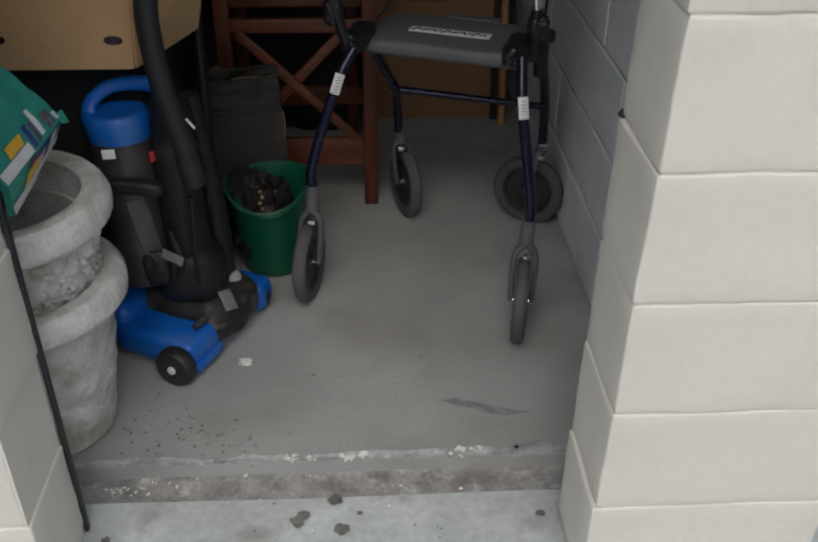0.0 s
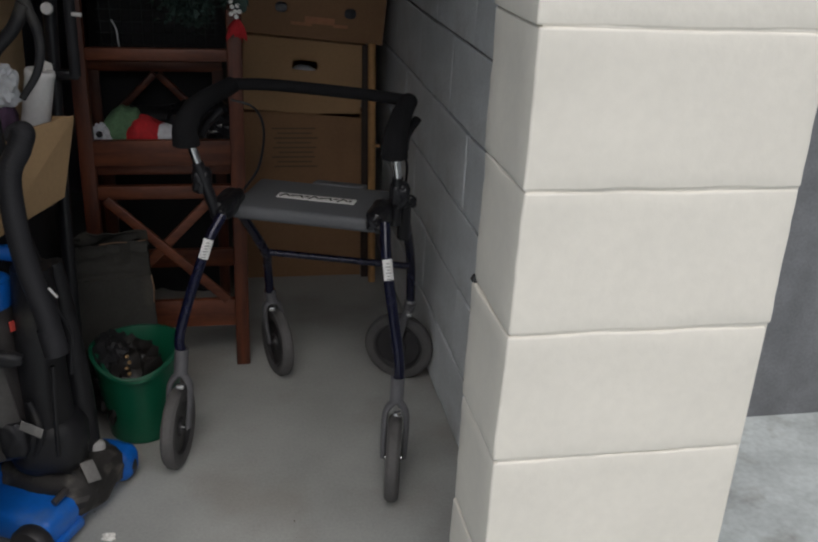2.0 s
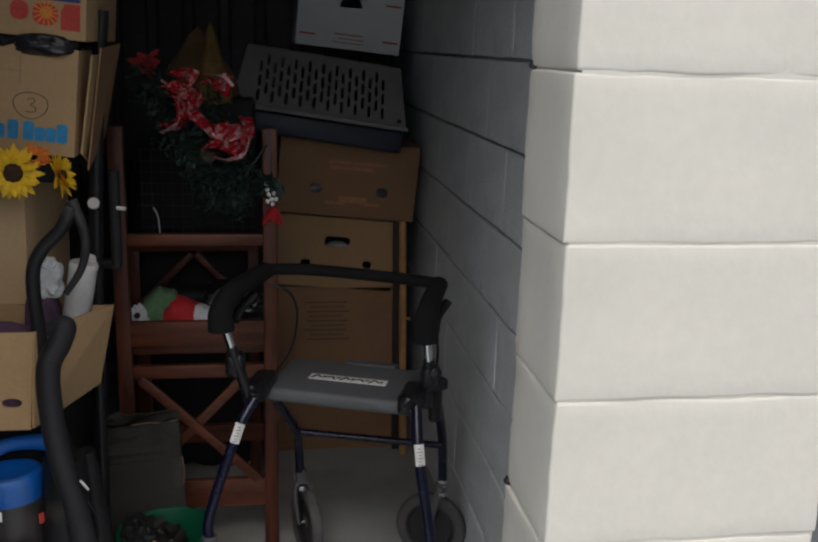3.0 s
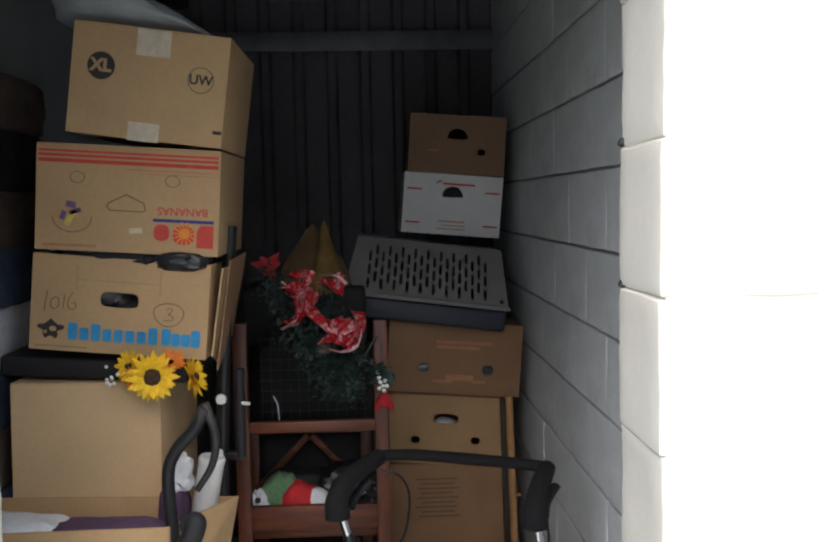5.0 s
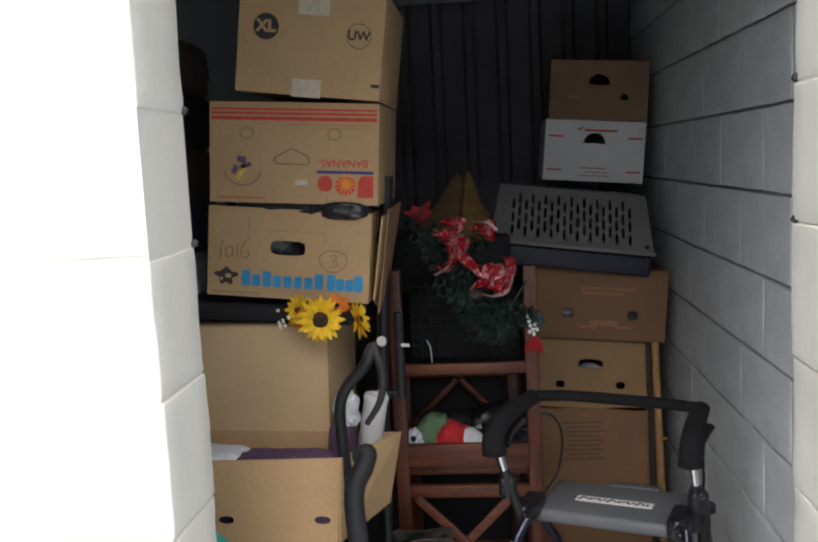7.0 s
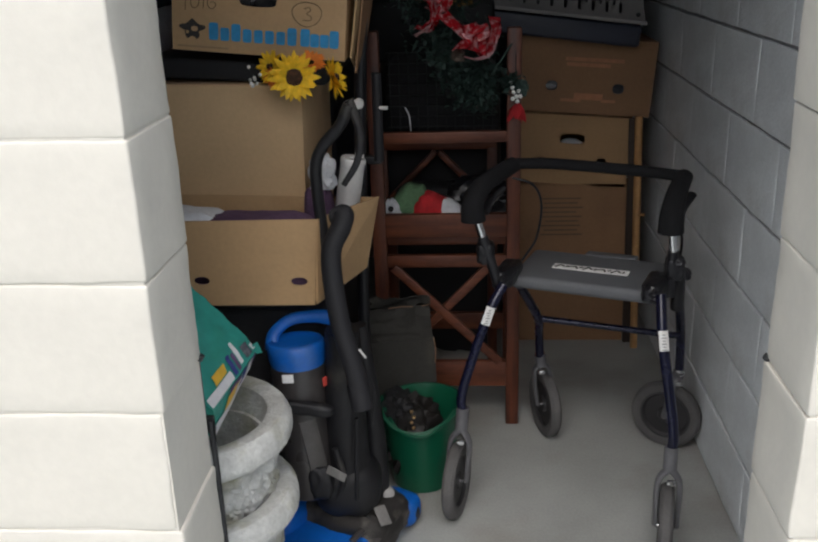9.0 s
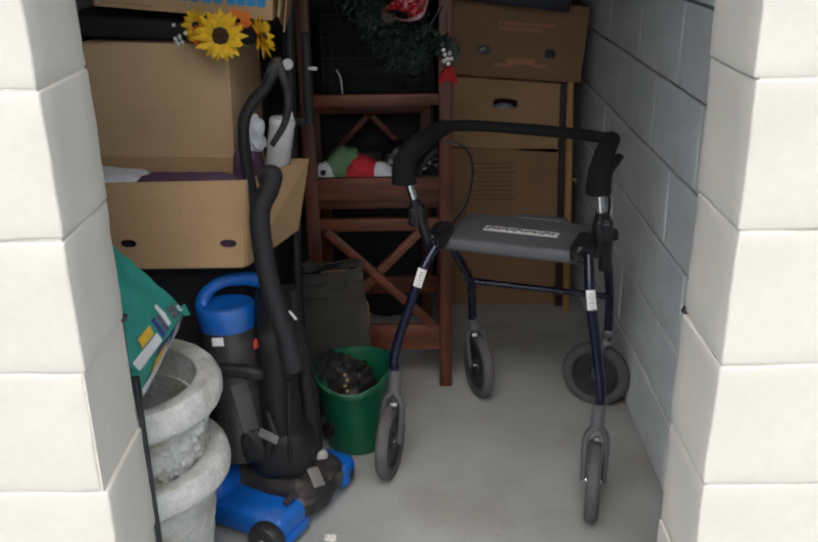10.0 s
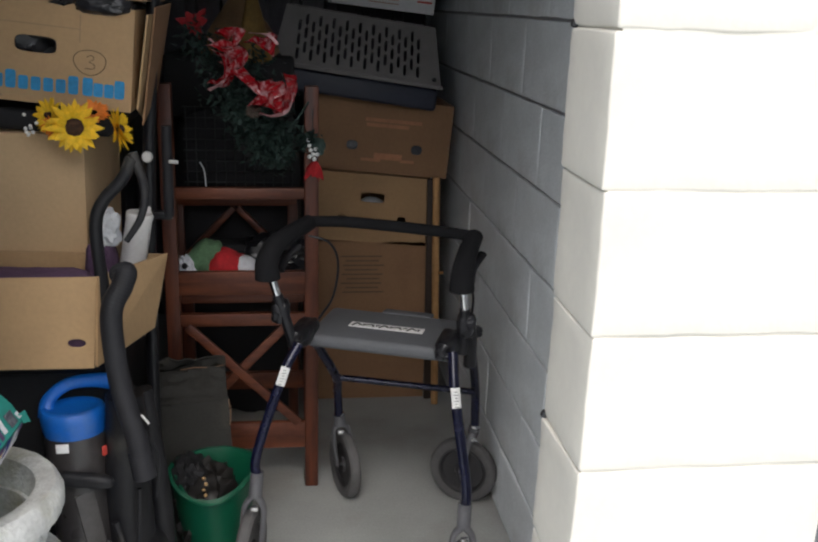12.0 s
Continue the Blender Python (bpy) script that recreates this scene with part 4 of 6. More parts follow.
def bar_stool():
    """A tall cherry-wood stool seen from behind: posts, rung, seat, crossed braces, low rails."""
    root = thing("bar_stool", "cherry-stained wooden bar stool with crossed braces, laden with decorations", "stool", (0.05, STOOL_Y, 0))
    for x in (-0.142, 0.253):
        part("post", boxed((0.04, 0.034, 1.222), (x, STOOL_Y, 0.611), 0.005), RED_WOOD, root)
        part("leg", boxed((0.038, 0.034, 0.6), (x, STOOL_Y + 0.36, 0.3), 0.005), RED_WOOD, root)
        part("side_rail", boxed((0.022, 0.33, 0.05), (x, STOOL_Y + 0.18, 0.2), 0.003), RED_WOOD, root)
    part("back_rung", boxed((0.36, 0.022, 0.032), (0.055, STOOL_Y, 0.922), 0.004), RED_WOOD_X, root)
    part("apron", boxed((0.36, 0.022, 0.07), (0.055, STOOL_Y - 0.004, 0.66), 0.003), RED_WOOD_X, root)
    part("seat", boxed((0.36, 0.37, 0.03), (0.055, STOOL_Y + 0.2, 0.605), 0.008), RED_WOOD_X, root)
    part("rail", boxed((0.36, 0.024, 0.038), (0.055, STOOL_Y, 0.548), 0.004), RED_WOOD_X, root)
    part("low_rail", boxed((0.36, 0.024, 0.085), (0.055, STOOL_Y, 0.175), 0.004), RED_WOOD_X, root)
    part("low_rail", boxed((0.36, 0.024, 0.06), (0.055, STOOL_Y + 0.36, 0.2), 0.004), RED_WOOD_X, root)
    for x0, x1, dy in ((-0.105, 0.215, -0.008), (0.185, -0.12, 0.008)):
        a, b = Vector((x0, STOOL_Y + dy, 0.53)), Vector((x1, STOOL_Y + dy, 0.215))
        d = b - a
        ang = math.degrees(math.atan2(-d.z, d.x))
        part("brace", boxed((d.length, 0.014, 0.027), Matrix.Translation((a + b) / 2) @ pose(0, 0, 0, 0, ang, 0), 0.003), RED_WOOD_X, root)
    return root


stool = bar_stool()
# second stool behind the stool, simplified to legs, rails and two braces
stand = thing("folding_stand", "braces, rails and legs of a second dark wooden stool behind the bar stool", "stand", (0.06, 2.85, 0))
for x0 in (-0.17, 0.2):
    a, b = Vector((x0, 2.85, 0.6)), Vector((0.015 + (x0 - 0.015) * 0.03, 2.85, 0.785))
    d = b - a
    part("brace", boxed((0.03, 0.02, d.length), Matrix.Translation((a + b) / 2) @ d.to_track_quat("Z", "Y").to_matrix().to_4x4(), 0.003), RED_WOOD_X, stand)
    part("leg", boxed((0.034, 0.024, 0.8), (x0, 2.86, 0.4), 0.003), RED_WOOD, stand)
part("top_rail", boxed((0.4, 0.024, 0.03), (0.015, 2.86, 0.806), 0.003), RED_WOOD_X, stand)
part("rail", boxed((0.37, 0.02, 0.03), (0.015, 2.87, 0.6), 0.003), RED_WOOD_X, stand)
# added near-black mass: the shade behind the stool put into its colour
case = thing("dark_case", "near-black padded mass filling the unlit space behind the bar stool", "case", (0.02, 3.0, 0))
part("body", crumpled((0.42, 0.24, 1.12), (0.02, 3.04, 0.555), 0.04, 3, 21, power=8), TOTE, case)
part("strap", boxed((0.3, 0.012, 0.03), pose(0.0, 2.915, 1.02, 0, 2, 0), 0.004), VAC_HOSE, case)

basket = thing("wire_basket", "dark wire basket standing on the near-black mass behind the stool", "basket", (0.035, 2.8, 1.1))
for k in range(12):
    x = -0.13 + 0.03 * k
    part("upright_wire", tubed([(x, 2.79, 0.86), (x, 2.79, 1.12)], 0.0022, 6, 0), STEEL_DARK, basket)
for k in range(8):
    z = 0.88 + 0.034 * k
    part("cross_wire", tubed([(-0.14, 2.793, z), (0.21, 2.793, z)], 0.0022, 6, 0), STEEL_DARK, basket)
# near-black sheet stands in for the darkness behind the wires
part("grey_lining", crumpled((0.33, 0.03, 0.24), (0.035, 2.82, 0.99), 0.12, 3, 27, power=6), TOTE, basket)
# decorations on the stool seat
toy = thing("soft_decoration", "green, red and white cloth decoration lying on the stool", "decoration", (-0.02, 2.48, 0.62))
part("green_cloth", crumpled((0.11, 0.11, 0.17), pose(-0.062, 2.5, 0.685, 0, 25, 0), 0.12, 2, 31, power=2.2), SAGE, toy)
part("red_cloth", crumpled((0.12, 0.1, 0.12), pose(0.008, 2.48, 0.68, 0, 25, 10), 0.12, 2.0, 32), RED_CLOTH, toy)
part("white_cloth", crumpled((0.1, 0.09, 0.09), pose(0.058, 2.475, 0.678, 0, 35, 0), 0.06, 2, 33, power=2.2), WHITE_CLOTH, toy)
part("spotted_cloth", crumpled((0.05, 0.06, 0.09), pose(-0.1, 2.465, 0.68, 0, -20, 0), 0.25, 3, 34), WHITE_CLOTH, toy)
bm = bmesh.new()
for x, z in ((-0.108, 0.706), (-0.092, 0.682), (-0.1, 0.665)):
    bmesh.ops.create_icosphere(bm, subdivisions=2, radius=0.009, matrix=Matrix.Translation((x, 2.434, z)))
part("dark_spots", bm, TOTE, toy)
dark_bag = thing("dark_bag", "dark rumpled bag lying on the stool seat", "bag", (0.18, 2.55, 0.62))
part("body", crumpled((0.2, 0.2, 0.14), (0.16, 2.62, 0.68), 0.25, 3, 35), BLACK_BAG, dark_bag)
hang = thing("dark_garment", "dark garment folded on the stool, with a pale strip drawn as a glint", "garment", (0.03, 2.66, 0.62))
part("body", crumpled((0.3, 0.12, 0.1), (0.04, 2.7, 0.665), 0.12, 3, 37, power=4), TOTE, hang)
# thin pale strip, a glint on clear plastic made as a shape
part("tag", tubed([(-0.058, 2.47, 1.0), (-0.047, 2.465, 0.978), (-0.044, 2.46, 0.955), (-0.043, 2.47, 0.93)], 0.003, 8, 4, 0.4), PLASTIC_BAG, hang)


# garland with foil ribbon
def ribbon(bm, path, width, twist, seed):
    """A curled ribbon strip along a path."""
    pts = smooth_path(path, 10)
    rows = []
    for i, p in enumerate(pts):
        u = i / (len(pts) - 1)
        d = (pts[min(i + 1, len(pts) - 1)] - pts[max(i - 1, 0)]).normalized()
        ref = Vector((math.sin(twist * u + seed), -0.5, math.cos(twist * u + seed)))
        w = d.cross(ref).normalized() * width / 2
        rows.append([bm.verts.new(p - w), bm.verts.new(p + d.cross(w).normalized() * width * 0.14 * math.sin(u * 19 + seed)), bm.verts.new(p + w)])
    for a, b in zip(rows, rows[1:]):
        for k in range(2):
            bm.faces.new((a[k], a[k + 1], b[k + 1], b[k]))
    return bm


def thick(bm, t=0.0015):
    g = bmesh.ops.extrude_face_region(bm, geom=bm.faces[:])
    bmesh.ops.translate(bm, vec=(0, t, 0), verts=[v for v in g["geom"] if isinstance(v, bmesh.types.BMVert)])
    return bm


def sprig(bm, centre, size, count, rng):
    """Short garland needles in a tuft."""
    for _ in range(int(count * 0.75)):
        d = Vector((rng.gauss(0, 1), rng.gauss(0, 1), rng.gauss(0, 1))).normalized()
        p = Vector(centre) + Vector((rng.gauss(0, size), rng.gauss(0, size * 0.6), rng.gauss(0, size)))
        s = d.cross(Vector((0.3, 0.5, 0.8))).normalized() * 0.0055
        l = rng.uniform(0.014, 0.028)
        a, b, c = bm.verts.new(p - s), bm.verts.new(p + s), bm.verts.new(p + d * l)
        bm.faces.new((a, b, c))
    return bm


garland = thing("christmas_garland", "green tinsel garland with red foil bows hung over the stool back", "garland", (0.1, 2.38, 1.2))
rng = random.Random(5)
bm = bmesh.new()
for c, s, k in (((-0.045, 2.40, 1.335), 0.022, 160), ((0.0, 2.38, 1.29), 0.026, 260), ((0.045, 2.37, 1.215), 0.03, 700), ((0.075, 2.365, 1.165), 0.028, 700),
                ((0.11, 2.36, 1.115), 0.032, 900), ((0.15, 2.36, 1.085), 0.03, 800), ((0.155, 2.36, 1.05), 0.022, 500), ((0.16, 2.38, 1.2), 0.022, 160), ((0.1, 2.39, 1.28), 0.022, 160), ((0.245, 2.385, 1.075), 0.014, 200)):
    sprig(bm, c, s, k, rng)
part("needles", bm, NEEDLE, garland, flat=True)
part("wire", tubed([(-0.05, 2.4, 1.33), (0.06, 2.38, 1.2), (0.15, 2.37, 1.08), (0.2, 2.375, 1.12), (0.245, 2.4, 1.18)], 0.003, 8), NEEDLE, garland)
bm = bmesh.new()
for path, w, tw, sd in (
        ([(0.0, 2.33, 1.335), (0.03, 2.31, 1.33), (0.07, 2.3, 1.305), (0.055, 2.31, 1.27)], 0.055, 2, 0.4),
        ([(0.02, 2.32, 1.31), (0.05, 2.29, 1.285), (0.03, 2.31, 1.245), (0.0, 2.32, 1.225)], 0.06, 1.5, 1.1),
        ([(0.06, 2.31, 1.27), (0.1, 2.29, 1.235), (0.14, 2.3, 1.205)], 0.032, 2, 0.2),
        ([(0.09, 2.32, 1.345), (0.13, 2.3, 1.345), (0.16, 2.31, 1.33)], 0.05, 1.2, 0.7),
        ([(0.07, 2.32, 1.345), (0.04, 2.33, 1.365), (0.02, 2.34, 1.35)], 0.035, 2, 2.2),
        ([(0.195, 2.31, 1.26), (0.2, 2.3, 1.225), (0.185, 2.3, 1.185), (0.15, 2.3, 1.165)], 0.04, 2, 1.0),
        ([(0.1, 2.31, 1.195), (0.14, 2.29, 1.2), (0.175, 2.3, 1.185)], 0.06, 1, 0.1),
        ([(0.13, 2.31, 1.245), (0.15, 2.3, 1.22), (0.16, 2.31, 1.19)], 0.05, 2, 2.0)):
    ribbon(bm, path, w * 1.45, tw * 0.5, sd)
part("foil_bow", thick(bm), RIBBON, garland, flat=False)
bm = bmesh.new()
for path, w, tw, sd in (
        ([(0.015, 2.3, 1.29), (0.04, 2.285, 1.27), (0.02, 2.3, 1.235), (-0.015, 2.31, 1.215)], 0.018, 2, 1.1),
        ([(-0.01, 2.315, 1.345), (0.02, 2.3, 1.325), (0.05, 2.29, 1.325)], 0.012, 3, 0.4),
        ([(0.065, 2.3, 1.255), (0.1, 2.28, 1.225), (0.135, 2.29, 1.2)], 0.012, 3, 0.2),
        ([(0.09, 2.31, 1.362), (0.14, 2.29, 1.358), (0.165, 2.3, 1.335)], 0.008, 2, 0.7),
        ([(0.115, 2.3, 1.16), (0.15, 2.285, 1.155), (0.19, 2.29, 1.17), (0.205, 2.295, 1.215)], 0.01, 2, 0.1)):
    ribbon(bm, path, w, tw, sd)
part("ribbon_edge", thick(bm), RIBBON_EDGE, garland)
DARK_RED = material("dark_red_cloth", (0.26, 0.010, 0.014), 0.8, vary=0.25, scale=40, bump=0.2)
flower = part("poinsettia", crumpled((0.014, 0.012, 0.014), (-0.055, 2.417, 1.378), 0.2, 3, 44, 2), DARK_RED, garland)
for k in range(9):
    bm = bmesh.new()
    petal(bm, Matrix.Translation((-0.055, 2.42, 1.378)) @ pose(0, 0, 0, 70, 0, 0) @ pose(0, 0, 0, 10 + 12 * math.sin(k * 2.3), 0, k * 40), 0.026 + 0.012 * (k % 3), 0.026, 0.5)
    part("petal", thick(bm, 0.001), DARK_RED, flower)
part("cone", crumpled((0.035, 0.03, 0.03), (0.1, 2.32, 1.16), 0.3, 4, 41), BROWN_CLOTH, garland)

ornament = thing("hanging_ornament", "small red bell with white berries hung on the stool post", "ornament", (0.27, 2.4, 1.0))
bm = bmesh.new()
for x, z in ((0.255, 1.052), (0.268, 1.055), (0.262, 1.04), (0.252, 1.034), (0.273, 1.04), (0.265, 1.027), (0.249, 1.08), (0.251, 1.065)):
    bmesh.ops.create_icosphere(bm, subdivisions=2, radius=0.0062, matrix=Matrix.Translation((x - 0.005, 2.375, z)))
part("berries", bm, BERRY, ornament)
bm = bmesh.new()
for k in range(16):
    petal(bm, Matrix.Translation((0.262, 2.38, 1.02)) @ pose(0, 0, 0, -80 + 9 * (k % 4), 25 * math.sin(k * 2.1), 10 * (k % 5)), 0.05 + 0.012 * (k % 3), 0.02, 0.3)
part("red_petals", thick(bm, 0.001), RED_CLOTH, ornament)
part("leaf", crumpled((0.03, 0.012, 0.045), (0.272, 2.39, 1.06), 0.3, 3, 42), NEEDLE, ornament)
part("hook", tubed([(0.258, 2.39, 1.03), (0.256, 2.395, 1.1), (0.256, 2.4, 1.16)], 0.0015, 6), STEEL_DARK, ornament)

cushion = thing("ochre_bag", "brown and ochre cloth bag propped behind the garland", "bag", (0.04, 2.95, 1.2))
def drape(apex, width, depth, height, folds, seed):
    """Cloth hanging in folds from a peak."""
    prof = [(0.004, height), (0.02, height * 0.97)] + [(0.5 * (1 - k / 12) ** 0.8, height * k / 12) for k in range(11, -1, -1)]
    bm = lathe(prof, Matrix(), 48, lambda a, z, r: r * (0.16 * math.sin(folds * a + seed) + 0.12 * noise.noise(Vector((math.cos(a) * 2, math.sin(a) * 2, z * 14 + seed)))))
    for v in bm.verts:
        v.co = Vector((v.co.x * width + apex[0], v.co.y * depth + apex[1], v.co.z + apex[2] - height))
    return bm


part("brown_side", drape((0.035, 2.98, 1.485), 0.26, 0.16, 0.24, 4, 1.0), material("tan_cloth", (0.15, 0.09, 0.045), 0.9, vary=0.2, scale=14, bump=0.3), cushion)
part("ochre_side", drape((0.075, 2.95, 1.5), 0.12, 0.14, 0.25, 3, 2.0), GOLD_CLOTH, cushion)
# added block under the ochre bag, near-black to pass for unlit space
prop = thing("dark_crate", "near-black block added in the unlit space behind the stool", "crate", (0.0, 3.25, 1.08))
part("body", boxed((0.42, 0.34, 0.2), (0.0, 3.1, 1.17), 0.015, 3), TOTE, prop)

# ---- rollator walker ----
def wheel(parent, centre, heading, radius=0.104, width=0.034, name="wheel"):
    """A wheel with a solid grey tyre and a dark hub; heading: degrees from straight ahead, to the right."""
    m = Matrix.Translation(centre) @ pose(0, 0, 0, 0, 0, -heading) @ pose(0, 0, 0, 0, 90, 0)
    w, r = width / 2, radius
    tyre = lathe([(r * 0.72, -w * 0.8), (r * 0.82, -w), (r * 0.93, -w * 0.9), (r * 0.99, -w * 0.5), (r, 0), (r * 0.99, w * 0.5), (r * 0.93, w * 0.9), (r * 0.82, w), (r * 0.72, w * 0.8), (r * 0.72, -w * 0.8)], m, 40)
    root = part(name, tyre, TYRE, parent)
    hub = lathe([(0, -w * 0.7), (r * 0.2, -w * 0.7), (r * 0.24, -w * 0.35), (r * 0.6, -w * 0.25), (r * 0.66, -w * 0.75), (r * 0.735, -w * 0.75), (r * 0.735, w * 0.75), (r * 0.66, w * 0.75), (r * 0.6, w * 0.25), (r * 0.24, w * 0.35), (r * 0.2, w * 0.7), (0, w * 0.7)], m, 40)
    part("hub", hub, HUB, root)
    axle = lathe([(0, -w * 1.35), (r * 0.07, -w * 1.35), (r * 0.07, w * 1.35), (0, w * 1.35)], m, 12)
    part("axle", axle, CHROME, root)
    return root


def fork(parent, centre, heading, top, radius=0.104):
    """A two-armed fork from a stem down to the axle, with a bolt on top."""
    c, t = Vector(centre), Vector(top)
    side = Vector((math.cos(radians(-heading)), math.sin(radians(-heading)), 0))
    crown = c + (t - c) * ((radius + 0.022) / (t - c).length)
    bm = tubed([t, crown + (t - crown) * 0.25], 0.017, 12, 0)
    for s in (-1, 1):
        tube(bm, [crown + (t - crown) * 0.3, crown + side * s * 0.02, c + (t - c) * 0.45 + side * s * 0.026, c + side * s * 0.025], lambda u: 0.0125 - 0.003 * u, 10, 6, 0.7)
    root = part("fork", bm, FORK, parent)
    near = crown + Vector((0, -0.022, -0.002))
    part("bolt", boxed((0.02, 0.014, 0.014), Matrix.Translation(near), 0.004), CHROME, root)
    return root


rollator = thing("rollator", "navy four-wheeled rollator walker with grey seat and black grips", "walker", (0.4, 2.05, 0))
NEAR = (("l", Vector((0.088, 1.925, 0.104)), 14, Vector((0.107, 1.935, 0.316)), Vector((0.172, 1.975, 0.556)), Vector((0.212, 2.01, 0.625))),
        ("r", Vector((0.594, 1.735, 0.104)), 12, Vector((0.602, 1.765, 0.306)), Vector((0.577, 1.82, 0.556)), Vector((0.577, 1.875, 0.648))))
for _, hub_at, head, fork_top, mid_leg, top_leg in NEAR:
    wheel(rollator, hub_at, head)
    fork(rollator, hub_at, head, fork_top)
    leg = part("leg", tubed([fork_top + Vector((0, 0, -0.02)), fork_top + Vector((0, 0, 0.05)), mid_leg, top_leg], 0.0125, 14), TUBE_BLUE, rollator)
    d = (top_leg - fork_top).normalized()
    m = Matrix.Translation(mid_leg) @ d.to_track_quat("Z", "Y").to_matrix().to_4x4()
    bm = bmesh.new()
    out = Vector((0.05, -1, 0.1))
    lo = [mid_leg + d * z for z in (-0.024, 0.024)]
    rows = []
    for p in lo:
        s = d.cross(out).normalized()
        f = s.cross(d).normalized()
        if f.dot(out) < 0:
            f = -f
        rows.append([bm.verts.new(p + s * math.sin(a) * 0.0138 + f * math.cos(a) * 0.0138) for a in (radians(-56 + 14 * k) for k in range(9))])
    for k in range(8):
        bm.faces.new((rows[0][k], rows[0][k + 1], rows[1][k + 1], rows[1][k]))
    lab = part("sticker", bm, WHITE_LABEL, leg, "white printed sticker")
    bm = bmesh.new()
    for k in range(6):
        q = mid_leg + d * (-0.018 + 0.007 * k) + Vector((0.0, -0.0142, 0.0014))
        box(bm, (0.011 - 0.004 * (k % 2), 0.001, 0.0022), Matrix.Translation(q))
    part("sticker_print", bm, material("grey_print", (0.25, 0.25, 0.26), 0.7, bump=0.0), leg)
FAR = ((Vector((0.352, 2.352, 0.104)), -17, Vector((0.332, 2.335, 0.275)), [(0.332, 2.335, 0.26), (0.326, 2.31, 0.36), (0.318, 2.255, 0.43), (0.27, 2.16, 0.55), (0.245, 2.1, 0.61)]),
       (Vector((0.705, 2.29, 0.104)), -62, Vector((0.728, 2.265, 0.258)), [(0.728, 2.265, 0.25), (0.718, 2.24, 0.38), (0.69, 2.16, 0.5), (0.655, 2.06, 0.61)]))
for hub_at, head, fork_top, path in FAR:
    wheel(rollator, hub_at, head)
    fork(rollator, hub_at, head, fork_top)
    part("leg", tubed(path, 0.0125, 14), TUBE_BLUE, rollator)
    part("collar", tubed([fork_top + Vector((0, 0, -0.012)), fork_top + Vector((0, 0, 0.006))], 0.0155, 12, 0), CHROME, rollator)
part("cross_tube", tubed([(0.322, 2.262, 0.425), (0.708, 2.205, 0.395)], 0.0095, 12, 0), TUBE_BLUE, rollator)
# padded seat
nl, nr = Vector((0.238, 2.085, 0.605)), Vector((0.584, 1.955, 0.605))
across = (nr - nl).normalized()
back = Vector((-across.y, across.x, 0))
seat_m = Matrix((( across.x, back.x, 0, 0), (across.y, back.y, 0, 0), (0, 0, 1, 0), (0, 0, 0, 1)))
mid_seat = (nl + nr) / 2 + back * 0.115
M_SEAT = Matrix.Translation(mid_seat) @ seat_m
bm = bmesh.new()
box(bm, ((nr - nl).length + 0.02, 0.235, 0.036), M_SEAT, 0.014, 4)
seat = part("seat", bm, SEAT, rollator)
part("seat_flap", boxed((0.14, 0.05, 0.012), M_SEAT @ pose(0.02, 0.13, 0.012, -8), 0.005), SEAT, seat)
plate_m = M_SEAT @ pose(-0.005, -0.01, 0.0195)
part("seat_badge", boxed((0.2, 0.036, 0.0016), plate_m, 0.0004), WHITE_LABEL, seat, "white badge with unreadable dark marks")
bm = bmesh.new()
for k in range(15):
    box(bm, (0.024 - 0.006 * (k % 3), 0.0052, 0.001), plate_m @ pose(-0.087 + 0.0124 * k, 0.003 * (k % 2) - 0.001, 0.0014, 0, 0, (62, -48, 80, 15, -65, 40)[k % 6]))
part("badge_marks", bm, INK_DARK, seat)
for p, q in ((nl, Vector((0.212, 2.01, 0.625))), (nr, Vector((0.577, 1.875, 0.648)))):
    part("seat_hinge", crumpled((0.055, 0.14, 0.05), Matrix.Translation((p + q) / 2 + Vector((0.0, 0.04, 0.012))) @ seat_m, 0.1, 3, 61, power=4), TUBE_BLACK, rollator)
# handles
HANDLES = ((Vector((0.205, 2.035, 0.63)), Vector((0.16, 2.045, 0.742)), Vector((0.137, 2.045, 0.82)), Vector((0.165, 2.09, 0.868)), Vector((0.245, 2.195, 0.893))),
           (Vector((0.617, 1.965, 0.64)), Vector((0.617, 1.955, 0.73)), Vector((0.606, 1.95, 0.815)), Vector((0.632, 2.02, 0.862)), Vector((0.664, 2.1, 0.878))))
